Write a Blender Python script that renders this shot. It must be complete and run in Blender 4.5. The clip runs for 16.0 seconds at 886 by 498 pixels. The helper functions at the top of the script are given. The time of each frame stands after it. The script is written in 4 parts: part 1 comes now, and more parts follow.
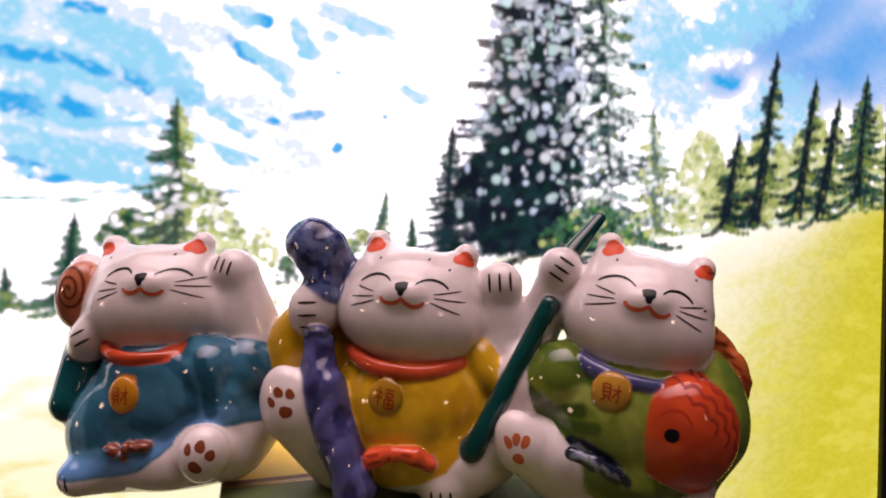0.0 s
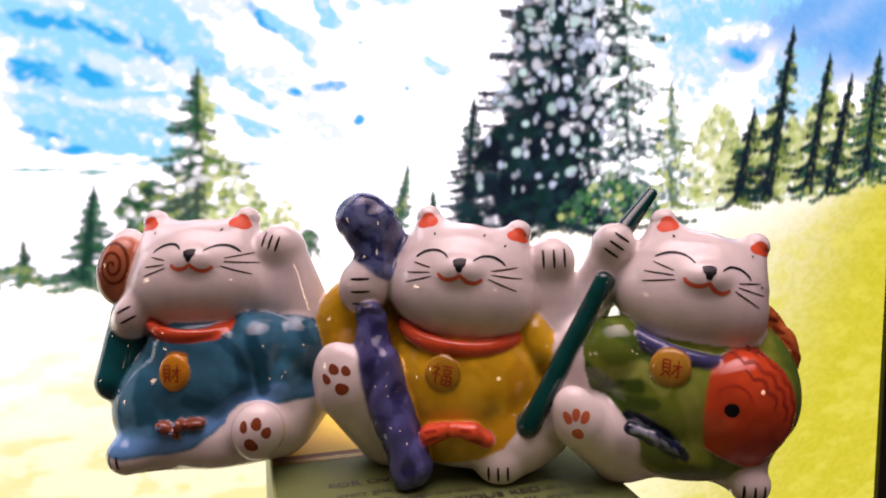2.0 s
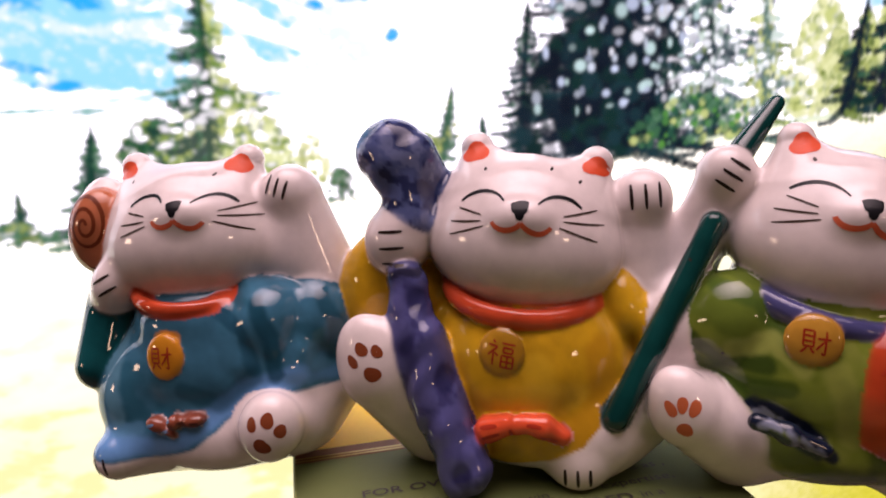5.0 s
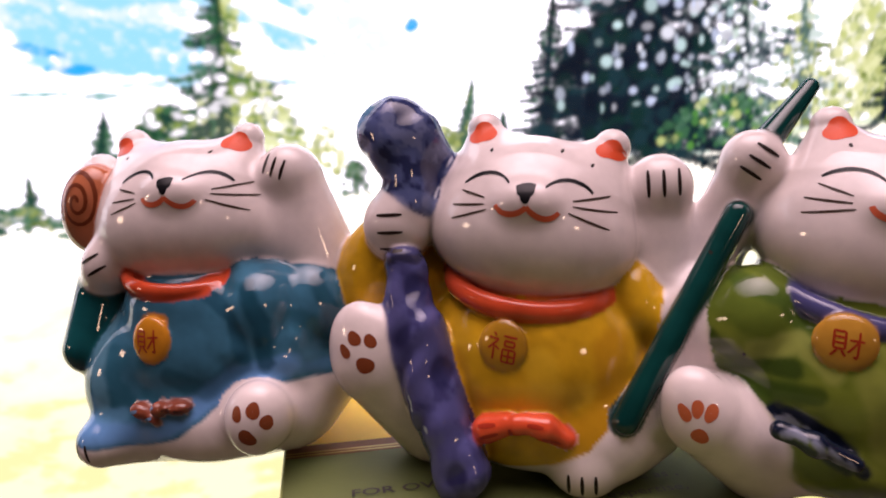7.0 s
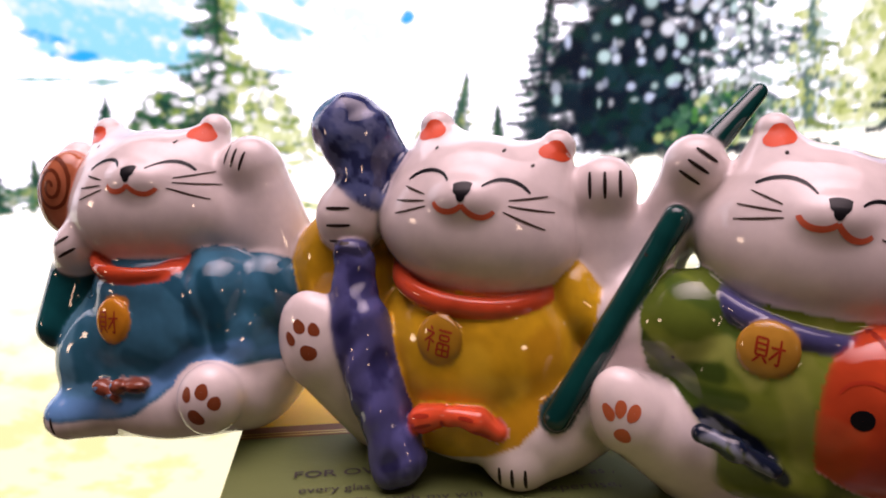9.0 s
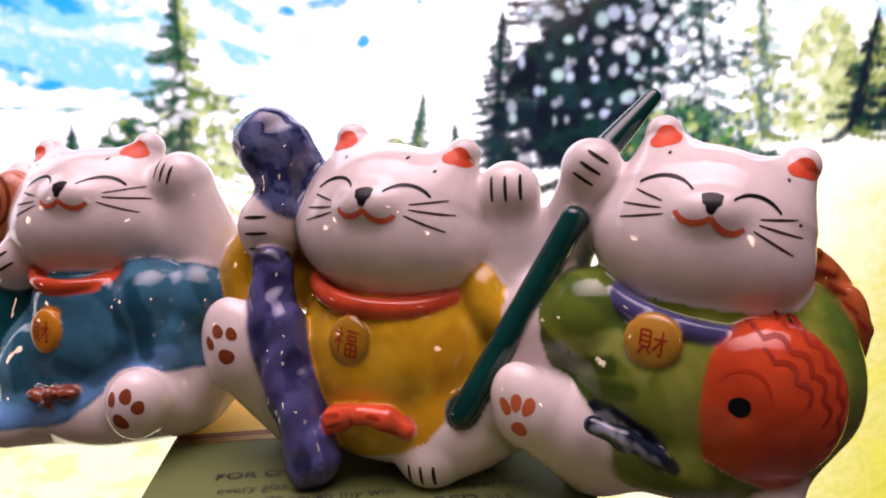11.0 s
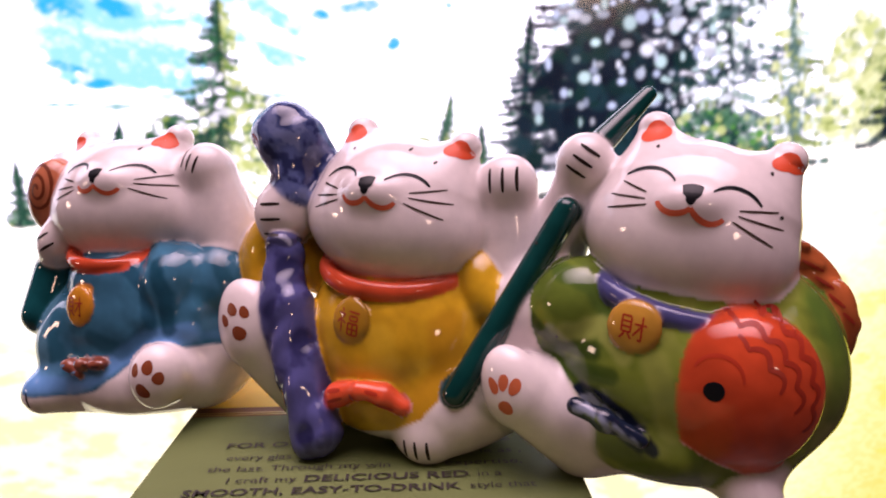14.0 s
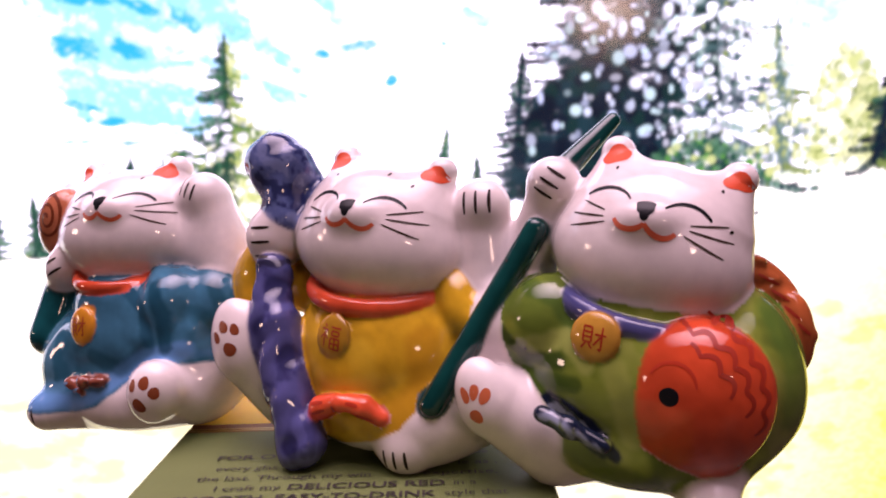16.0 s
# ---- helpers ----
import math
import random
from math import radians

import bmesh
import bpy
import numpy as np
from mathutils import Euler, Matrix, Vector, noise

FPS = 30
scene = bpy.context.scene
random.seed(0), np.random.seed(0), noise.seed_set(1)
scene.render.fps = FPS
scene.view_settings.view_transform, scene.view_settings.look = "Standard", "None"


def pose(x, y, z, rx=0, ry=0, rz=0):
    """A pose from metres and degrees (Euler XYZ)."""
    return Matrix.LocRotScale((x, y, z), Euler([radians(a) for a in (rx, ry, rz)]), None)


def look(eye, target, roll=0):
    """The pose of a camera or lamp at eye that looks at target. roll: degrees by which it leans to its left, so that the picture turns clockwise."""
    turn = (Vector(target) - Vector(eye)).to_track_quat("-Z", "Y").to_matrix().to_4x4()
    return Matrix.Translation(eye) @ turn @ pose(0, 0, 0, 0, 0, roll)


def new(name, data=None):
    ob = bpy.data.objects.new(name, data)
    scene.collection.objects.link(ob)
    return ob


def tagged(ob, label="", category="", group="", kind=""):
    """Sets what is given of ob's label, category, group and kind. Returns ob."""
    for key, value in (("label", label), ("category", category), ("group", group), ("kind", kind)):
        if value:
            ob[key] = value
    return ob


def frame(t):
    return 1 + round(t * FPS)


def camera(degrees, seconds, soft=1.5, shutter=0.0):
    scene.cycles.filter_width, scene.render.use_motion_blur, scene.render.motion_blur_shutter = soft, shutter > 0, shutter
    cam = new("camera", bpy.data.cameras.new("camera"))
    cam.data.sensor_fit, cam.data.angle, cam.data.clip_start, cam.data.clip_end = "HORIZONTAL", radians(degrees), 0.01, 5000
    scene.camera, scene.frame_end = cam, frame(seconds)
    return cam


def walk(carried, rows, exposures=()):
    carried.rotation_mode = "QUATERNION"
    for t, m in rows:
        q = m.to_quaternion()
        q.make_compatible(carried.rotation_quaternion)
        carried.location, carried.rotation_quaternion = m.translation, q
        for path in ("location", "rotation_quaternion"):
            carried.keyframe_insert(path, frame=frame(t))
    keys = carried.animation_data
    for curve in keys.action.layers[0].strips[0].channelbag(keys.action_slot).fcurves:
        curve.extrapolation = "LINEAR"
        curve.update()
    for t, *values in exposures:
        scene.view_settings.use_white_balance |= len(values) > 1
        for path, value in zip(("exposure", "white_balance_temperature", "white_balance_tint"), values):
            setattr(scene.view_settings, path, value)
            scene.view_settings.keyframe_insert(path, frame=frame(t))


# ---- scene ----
cam = camera(63.2, 16.0, soft=2.0)
METRES, EYE, TILT, LEAN, TURN = 0.14, 0.0778, -6.0, 0.0, 7.5
ROWS = [
    (0.0, 0.0, 0.0, 0.0, 0.0, 0.0, -0.0),
    (0.5, -0.0348, -0.0098, 0.0076, -0.17, -0.04, 0.33),
    (1.0, -0.064, -0.0082, 0.0001, -1.4, -0.56, 0.5),
    (1.5, -0.1007, -0.005, 0.0028, -1.64, -1.12, 0.55),
    (2.0, -0.1302, 0.0121, 0.009, -1.76, -2.34, -0.08),
    (2.5, -0.1259, 0.039, 0.008, -0.62, -2.41, -0.32),
    (3.0, -0.1218, 0.0668, -0.0021, 0.06, -2.74, -0.57),
    (3.5, -0.1356, 0.1219, -0.0093, 1.31, -4.16, -0.1),
    (4.0, -0.1305, 0.1983, 0.0069, 1.52, -5.05, 1.09),
    (4.5, -0.124, 0.253, -0.0007, 1.23, -6.35, 1.11),
    (5.0, -0.1234, 0.3029, 0.0091, 2.27, -7.69, 2.29),
    (7.5, -0.068, 0.3554, -0.0348, 5.68, -6.69, 0.99),
    (8.0, -0.0296, 0.3449, -0.0124, 6.78, -7.53, 1.56),
    (8.5, -0.0006, 0.3537, -0.0292, 7.49, -8.38, 0.68),
    (9.0, 0.0251, 0.3501, -0.0177, 7.98, -7.83, -0.42),
    (9.5, 0.0464, 0.3481, -0.0251, 7.85, -7.57, -0.22),
    (10.0, 0.0879, 0.3442, -0.0319, 7.96, -6.47, 0.32),
    (12.5, 0.2012, 0.309, -0.0566, 10.31, -5.16, -0.28),
    (13.0, 0.2046, 0.3001, -0.0499, 11.12, -4.83, -0.96),
    (13.5, 0.2184, 0.2922, -0.0523, 11.95, -4.98, -0.61),
    (14.0, 0.2317, 0.2955, -0.0654, 12.83, -5.03, -0.19),
    (14.5, 0.2474, 0.2922, -0.0466, 13.38, -4.39, -0.21),
    (15.0, 0.273, 0.2841, -0.0633, 13.62, -3.3, 0.28),
    (15.5, 0.2849, 0.2658, -0.0739, 14.07, -2.03, 0.13),
    (16.0, 0.3011, 0.2542, -0.0877, 14.32, -2.01, 0.3),
]
walk(cam, [(t, pose(0.03, -0.175, EYE, TILT, LEAN, TURN) @ pose(METRES * x, METRES * y, METRES * z, 90 + pitch, roll, yaw)) for t, x, y, z, yaw, pitch, roll in ROWS],
     exposures=[(0.0, -0.15, 6500, 10), (2.0, -0.05, 6450, 10), (5.0, 0.05, 6400, 11), (10.0, 0.08, 6300, 14), (12.5, 0.22, 6200, 18), (14.5, 0.35, 6100, 21), (16.0, 0.47, 6050, 25)])

# ---- world and lights ----
world = bpy.data.worlds.new("world")
scene.world = world
world.use_nodes = True
world.node_tree.nodes["Background"].inputs[0].default_value = (0.9, 0.85, 0.8, 1)
world.node_tree.nodes["Background"].inputs[1].default_value = 0.005


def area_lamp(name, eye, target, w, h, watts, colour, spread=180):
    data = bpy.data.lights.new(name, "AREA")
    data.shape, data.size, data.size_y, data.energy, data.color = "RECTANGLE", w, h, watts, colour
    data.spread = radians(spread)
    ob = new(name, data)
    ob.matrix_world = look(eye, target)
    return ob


area_lamp("ceiling_lamp_light", (-0.10, -0.20, 1.46), (-0.10, -0.20, 0.0), 2.2, 1.25, 14.5, (1.0, 0.74, 0.78), 80)
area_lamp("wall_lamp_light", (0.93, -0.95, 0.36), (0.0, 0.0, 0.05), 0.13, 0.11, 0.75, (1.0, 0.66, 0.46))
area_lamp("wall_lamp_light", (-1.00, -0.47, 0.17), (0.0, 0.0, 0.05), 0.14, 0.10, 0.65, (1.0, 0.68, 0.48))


# ---- materials ----
def material(name, colour=(0.5, 0.5, 0.5), rough=0.5, metal=0.0, attribute="", emit=0.0, coat=0.0, grain=0.0, grain_scale=200.0, bump=0.0, bump_scale=400.0, spec=0.5):
    m = bpy.data.materials.new(name)
    m.use_nodes = True
    nt = m.node_tree
    b = nt.nodes["Principled BSDF"]
    b.inputs["Roughness"].default_value, b.inputs["Metallic"].default_value = rough, metal
    b.inputs["Specular IOR Level"].default_value = spec
    b.inputs["Coat Weight"].default_value, b.inputs["Coat Roughness"].default_value = coat, 0.03
    source = None
    if attribute:
        a = nt.nodes.new("ShaderNodeAttribute")
        a.attribute_name = attribute
        source = a.outputs["Color"]
    else:
        a = nt.nodes.new("ShaderNodeRGB")
        a.outputs[0].default_value = (*colour, 1)
        source = a.outputs[0]
    co = nt.nodes.new("ShaderNodeTexCoord")
    if grain:
        n = nt.nodes.new("ShaderNodeTexNoise")
        n.inputs["Scale"].default_value, n.inputs["Detail"].default_value = grain_scale, 6
        nt.links.new(co.outputs["Object"], n.inputs["Vector"])
        r = nt.nodes.new("ShaderNodeMapRange")
        r.inputs["From Min"].default_value, r.inputs["From Max"].default_value = 0.3, 0.7
        r.inputs["To Min"].default_value, r.inputs["To Max"].default_value = 1 - grain, 1 + grain
        nt.links.new(n.outputs["Fac"], r.inputs["Value"])
        x = nt.nodes.new("ShaderNodeVectorMath")
        x.operation = "SCALE"
        nt.links.new(source, x.inputs[0])
        nt.links.new(r.outputs[0], x.inputs["Scale"])
        source = x.outputs[0]
    if bump:
        n = nt.nodes.new("ShaderNodeTexNoise")
        n.inputs["Scale"].default_value, n.inputs["Detail"].default_value = bump_scale, 3
        nt.links.new(co.outputs["Object"], n.inputs["Vector"])
        u = nt.nodes.new("ShaderNodeBump")
        u.inputs["Strength"].default_value, u.inputs["Distance"].default_value = bump, 0.0004
        nt.links.new(n.outputs["Fac"], u.inputs["Height"])
        nt.links.new(u.outputs[0], b.inputs["Normal"])
        if coat:
            nt.links.new(u.outputs[0], b.inputs["Coat Normal"])
    if emit:
        b.inputs["Base Color"].default_value = (0.01, 0.01, 0.01, 1)
        b.inputs["Emission Strength"].default_value = emit
        nt.links.new(source, b.inputs["Emission Color"])
    else:
        nt.links.new(source, b.inputs["Base Color"])
    return m


SCREEN_GLOW = 1.0
m_glaze = material("painted_glazed_ceramic", attribute="paint", rough=0.055, coat=0.0, grain=0.06, grain_scale=260, bump=0.05, bump_scale=150, spec=0.5)
m_line = material("painted_lines", attribute="paint", rough=0.35, spec=0.2)
m_picture = material("lit_screen_picture", attribute="paint", rough=0.14, emit=SCREEN_GLOW)
m_bezel = material("black_plastic", (0.012, 0.012, 0.014), 0.35, grain=0.2, bump=0.1)
m_card = material("printed_pale_card", (0.120, 0.150, 0.048), 0.6, grain=0.05, grain_scale=120, bump=0.08, bump_scale=900, spec=0.25)
m_side = material("printed_green_card", (0.30, 0.34, 0.10), 0.4, grain=0.1, bump=0.08, bump_scale=900)
m_band = material("brown_gold_print", (0.17, 0.055, 0.012), 0.65, grain=0.25, grain_scale=60)
m_yellow = material("golden_yellow_print", (0.74, 0.50, 0.015), 0.6, grain=0.15, grain_scale=60)
m_gold = material("gold_line_print", (0.42, 0.30, 0.08), 0.3, 0.4, grain=0.1)
m_ink = material("black_ink", (0.03, 0.025, 0.02), 0.5, grain=0.2)
m_wall = material("warm_white_wall_paint", (0.15, 0.12, 0.10), 0.8, grain=0.04, grain_scale=8, bump=0.1, bump_scale=120)
m_ceiling = material("white_ceiling_paint", (0.8, 0.77, 0.73), 0.85, grain=0.03, grain_scale=6)
m_floor = material("brown_wood_floor", (0.09, 0.055, 0.035), 0.45, grain=0.3, grain_scale=12)
m_desk = material("dark_wood_desk", (0.045, 0.032, 0.024), 0.4, grain=0.3, grain_scale=20, bump=0.1)


# ---- mesh helpers ----
def box_bm(x0, y0, z0, x1, y1, z1, bevel=0.0, segments=2):
    bm = bmesh.new()
    bmesh.ops.create_cube(bm, size=1, matrix=Matrix.LocRotScale(((x0 + x1) / 2, (y0 + y1) / 2, (z0 + z1) / 2), None, (x1 - x0, y1 - y0, z1 - z0)))
    if bevel:
        bmesh.ops.bevel(bm, geom=bm.edges[:], offset=bevel, segments=segments, affect="EDGES", profile=0.5)
    return bm


def part(name, bm, mat, parent=None, label=""):
    me = bpy.data.meshes.new(name)
    bm.to_mesh(me)
    bm.free()
    me.materials.append(mat)
    ob = new(name, me)
    if parent is not None:
        ob.parent = parent
    return tagged(ob, label)


def numpy_mesh(name, verts, quads, colours, mat, smooth=True):
    me = bpy.data.meshes.new(name)
    me.vertices.add(len(verts))
    me.vertices.foreach_set("co", np.asarray(verts, np.float32).ravel())
    quads = np.asarray(quads, np.int32)
    me.loops.add(quads.size)
    me.loops.foreach_set("vertex_index", quads.ravel())
    me.polygons.add(len(quads))
    me.polygons.foreach_set("loop_start", np.arange(0, quads.size, 4, dtype=np.int32))
    me.polygons.foreach_set("use_smooth", np.full(len(quads), smooth))
    me.update(calc_edges=True)
    at = me.color_attributes.new("paint", "FLOAT_COLOR", "POINT")
    rgba = np.ones((len(verts), 4), np.float32)
    rgba[:, :3] = colours
    at.data.foreach_set("color", rgba.ravel())
    me.materials.append(mat)
    me.validate()
    return me


# ---- room that closes the place ----
ROOM = (-1.6, -2.0, -0.93, 1.6, 0.75, 1.5)
x0, y0, z0, x1, y1, z1 = ROOM
for nm, b, mat, lab in (
    ("floor", (x0, y0, z0 - 0.05, x1, y1, z0), m_floor, "plain brown wooden floor"),
    ("ceiling", (x0 - 0.1, y0 - 0.1, z1, x1 + 0.1, y1 + 0.1, z1 + 0.05), m_ceiling, "plain white painted ceiling"),
    ("wall_west", (x0 - 0.1, y0, z0 - 0.05, x0, y1, z1), m_wall, "plain warm white painted wall"),
    ("wall_east", (x1, y0, z0 - 0.05, x1 + 0.1, y1, z1), m_wall, "plain warm white painted wall"),
    ("wall_south", (x0 - 0.1, y0 - 0.1, z0 - 0.05, x1 + 0.1, y0, z1), m_wall, "plain warm white painted wall"),
    ("wall_north", (x0 - 0.1, y1, z0 - 0.05, x1 + 0.1, y1 + 0.1, z1), m_wall, "plain warm white painted wall"),
):
    tagged(part(nm, box_bm(*b), mat), lab, nm.split("_")[0], kind="structure")

DESK_Z = -0.19
desk = tagged(new("desk"), "plain dark brown wooden desk carrying a screen and a carton", "desk")
desk.location = (0, 0, z0)
H = DESK_Z - z0
part("desktop", box_bm(-0.75, -0.45, H - 0.03, 0.75, 0.55, H, 0.004), m_desk, desk)
for lx in (-0.7, 0.66):
    for ly in (-0.4, 0.46):
        part("leg", box_bm(lx, ly, 0, lx + 0.04, ly + 0.04, H - 0.03, 0.003), m_desk, desk)

# ---- carton that carries the figurine ----
BOX_TURN = 21.7
carton = tagged(new("wine_carton"), "pale green printed carton with black lettering and brown band", "carton")
carton.matrix_world = pose(0, 0, DESK_Z, 0, 0, BOX_TURN)
HB = -DESK_Z
BU0, BU1, BV0, BV1 = -0.0485, 0.0315, -0.100, 0.050
part("body", box_bm(BU0, BV0, 0, BU1, BV1, HB - 0.0004, 0.0008), m_side, carton)


def sheet(name, u0, v0, u1, v1, z, mat, label=""):
    return part(name, box_bm(u0, v0, z - 0.0004, u1, v1, z), mat, carton, label)


sheet("text_panel", BU0 + 0.0006, BV0 + 0.0006, BU1 - 0.0006, 0.0052, HB, m_card, "pale cream green text panel")
sheet("band", BU0 + 0.0006, 0.0052, BU1 - 0.0006, 0.0100, HB, m_band, "brown and gold band")
sheet("back_panel", BU0 + 0.0006, 0.0100, BU1 - 0.0006, BV1 - 0.0006, HB, m_yellow, "golden yellow panel")
for v in (0.0058, 0.0068):
    sheet("gold_line", BU0 + 0.0006, v, BU1 - 0.0006, v + 0.0004, HB + 0.00008, m_gold, "thin gold line")


def lettering(words, u0, u1, v, cap, bold=0.0):
    cu = bpy.data.curves.new("lettering", "FONT")
    cu.body, cu.size, cu.offset, cu.resolution_u = words, 1.0, bold, 3
    tmp = bpy.data.objects.new("lettering", cu)
    scene.collection.objects.link(tmp)
    me = bpy.data.meshes.new_from_object(tmp.evaluated_get(bpy.context.evaluated_depsgraph_get()))
    bpy.data.objects.remove(tmp)
    co = np.empty(len(me.vertices) * 3, np.float32)
    me.vertices.foreach_get("co", co)
    co = co.reshape(-1, 3)
    lo, hi = co[:, 0].min(), co[:, 0].max()
    co[:, 0] = u0 + (co[:, 0] - lo) / (hi - lo) * (u1 - u0)
    co[:, 1] = v - cap / 2 + co[:, 1] * cap / 0.70
    co[:, 2] = HB + 0.00025
    me.vertices.foreach_set("co", co.ravel())
    me.name = "lettering"
    me.materials.clear()
    me.materials.append(m_ink)
    ob = new("lettering", me)
    ob.parent = carton
    return tagged(ob, "black printed words")


lettering("FOR OVE", -0.0360, -0.0195, -0.0094, 0.0021, 0.012)
lettering("every glas", -0.0348, -0.0225, -0.0145, 0.0020)
lettering("the last. Through my win", -0.0372, -0.0035, -0.0189, 0.0020)
lettering("I craft my", -0.0325, -0.0200, -0.0232, 0.0020)
lettering("DELICIOUS RED", -0.0186, 0.0108, -0.0232, 0.0022, 0.016)
lettering("in a", 0.0124, 0.0167, -0.0232, 0.0020)
lettering("SMOOTH, EASY-TO-DRINK", -0.0392, 0.0092, -0.0273, 0.0022, 0.016)
lettering("style that", 0.0108, 0.0223, -0.0273, 0.0020)
lettering("de", 0.0168, 0.0196, -0.0096, 0.0020)
lettering("le as ,", 0.0135, 0.0212, -0.0144, 0.0020)
lettering("expertise,", 0.0066, 0.0209, -0.0188, 0.0020)

# ---- screen with its lit picture ----
SCREEN_TURN = math.degrees(math.atan(0.45))
SLOPE = 3.0          # the panel leans a little in its own plane
SW, SH = 0.620, 0.349
SRIGHT, SMID = 0.2312, 0.036     # its lit edge, and the height at which that holds
screen_m = pose(0, 0.135, 0, 0, 0, SCREEN_TURN) @ Matrix.Translation((SRIGHT, 0, SMID)) @ pose(0, 0, 0, 0, -SLOPE, 0) @ Matrix.Translation((-SW / 2, 0, 0))
PITCH = 0.6   # mm between the picture's points
nu, nv = int(SW * 1000 / PITCH) + 1, int(SH * 1000 / PITCH) + 1
pu, pv = np.meshgrid(np.linspace(-SW / 2, SW / 2, nu) * 1000, np.linspace(-SH / 2, SH / 2, nv) * 1000, indexing="ij")
c3, s3 = math.cos(radians(SLOPE)), math.sin(radians(SLOPE))
# picture coordinates in mm: s along the level, z up from the carton's top
PS = SRIGHT * 1000 + (pu - SW * 500) * c3 - pv * s3
PZ = SMID * 1000 + (pu - SW * 500) * s3 + pv * c3
rng = np.random.RandomState(5)
LATTICE = rng.rand(256, 256).astype(np.float32)


def grain2(x, y):
    xi, yi = np.floor(x).astype(int), np.floor(y).astype(int)
    fx, fy = x - xi, y - yi
    fx, fy = fx * fx * (3 - 2 * fx), fy * fy * (3 - 2 * fy)
    g = lambda a, b: LATTICE[a & 255, b & 255]
    return (g(xi, yi) * (1 - fx) + g(xi + 1, yi) * fx) * (1 - fy) + (g(xi, yi + 1) * (1 - fx) + g(xi + 1, yi + 1) * fx) * fy


def fbm2(x, y, n=4):
    out, a, tot = 0, 1.0, 0
    for i in range(n):
        out, tot = out + a * grain2(x * 2 ** i + 17 * i, y * 2 ** i + 31 * i), tot + a
        a *= 0.55
    return out / tot


def step(a, b, x):
    t = np.clip((x - a) / (b - a), 0, 1)
    return t * t * (3 - 2 * t)


PIC = np.empty((nu, nv, 3), np.float32)
PIC[:] = (1.16, 1.06, 1.19)


def lay(mask, colour):
    m = np.clip(mask, 0, 1)[..., None]
    PIC[:] = PIC * (1 - m) + np.asarray(colour, np.float32) * m


NOISE_A = fbm2(PS * 0.22 + 3, PZ * 0.22 + 9) - 0.5
NOISE_B = fbm2((PS - PZ * 0.5) * 0.20, (PZ + PS * 0.5) * 0.45, 3) - 0.5
NOISE_C = fbm2(PS * 0.6 + 70, PZ * 0.8 + 20, 2) - 0.5


def slope_patch(s, z, rs, rz, turn, strength, colour=(0.10, 0.52, 0.98), rough=1.0):
    """A streak of blue shade on the snowy mountain."""
    a = radians(turn)
    if colour == PALE:
        rs, rz, strength = rs * 1.12, rz * 1.3, strength * 1.15
    elif colour == SKYB:
        strength *= 1.15
    ds, dz = PS - s, PZ - z
    p, q = (ds * math.cos(a) + dz * math.sin(a)) / rs, (-ds * math.sin(a) + dz * math.cos(a)) / rz
    i, j = np.nonzero(p * p + q * q < 3.0)
    if len(i) == 0:
        return
    w = slice(i.min(), i.max() + 1), slice(j.min(), j.max() + 1)
    p, q = p[w], q[w]
    r = p * p + q * q + NOISE_A[w] * 2.4 * rough
    fine = np.clip(0.85 + (1.1 * NOISE_B[w] + 0.7 * NOISE_C[w]) * rough, 0, 1.2)
    m = np.clip(1.6 * strength * step(1.5, 0.25, r) * fine, 0, 1)[..., None]
    PIC[w] = PIC[w] * (1 - m) + np.asarray(colour, np.float32) * m


PALE, BLUE = (0.36, 0.77, 1.05), (0.03, 0.45, 0.95)
SHORE, SKYB, WHITE = (0.10, 0.42, 0.36), (0.10, 0.42, 0.96), (1.2, 1.12, 1.22)
flank = step(-40, -110, PS + 0.55 * (PZ - 110)) * step(72, 82, PZ) * step(0.04, 0.12, fbm2((PS + PZ * 0.3) * 0.028 + 4, (PZ + PS * 0.22) * 0.085 + 6, 3) - 0.47)
lay(0.45 * flank * np.clip(0.85 + 1.8 * NOISE_C + 1.2 * NOISE_A, 0, 1), PALE)
slope_patch(-157, 118, 27.0, 7.0, -8, 0.7, PALE)
slope_patch(-166, 120, 10.8, 2.4, -8, 0.9, BLUE)
slope_patch(-138, 127, 20.9, 6.0, -25, 0.6, PALE)
slope_patch(-128, 127, 18.0, 2.9, -28, 0.5, PALE)
slope_patch(-144, 116, 17.1, 2.0, -22, 0.8, BLUE)
slope_patch(-130, 113, 8.0, 3.4, -40, 0.9, BLUE)
slope_patch(-113, 108, 9.0, 3.4, -30, 0.95, BLUE)
slope_patch(-123, 117, 24.0, 6.0, -35, 0.6, PALE)
slope_patch(-158, 102, 19.8, 5.6, -8, 0.65, PALE)
slope_patch(-152, 102, 7.6, 3.2, -15, 0.95, BLUE)
slope_patch(-171, 103, 9.0, 4.0, -10, 0.6, BLUE)
slope_patch(-147, 138, 7.6, 1.9, -5, 0.8, BLUE)
slope_patch(-171, 133, 4.5, 5.0, -20, 0.6, PALE)
slope_patch(-139, 96, 17.1, 1.1, 3, 0.6, PALE)
slope_patch(-166, 88, 16.2, 4.4, -12, 0.6, PALE)
slope_patch(-149, 84, 20.9, 5.0, -3, 0.7, PALE)
slope_patch(-146, 77, 24.0, 2.5, -2, 0.75, PALE)
slope_patch(-161, 76, 7.2, 1.7, -2, 0.7, BLUE)
slope_patch(-170, 82, 9.5, 1.2, -14, 0.6, BLUE)
slope_patch(-97, 84, 8.4, 2.2, -25, 0.75, PALE)
slope_patch(-98, 87, 12.6, 1.3, -22, 0.5, PALE)
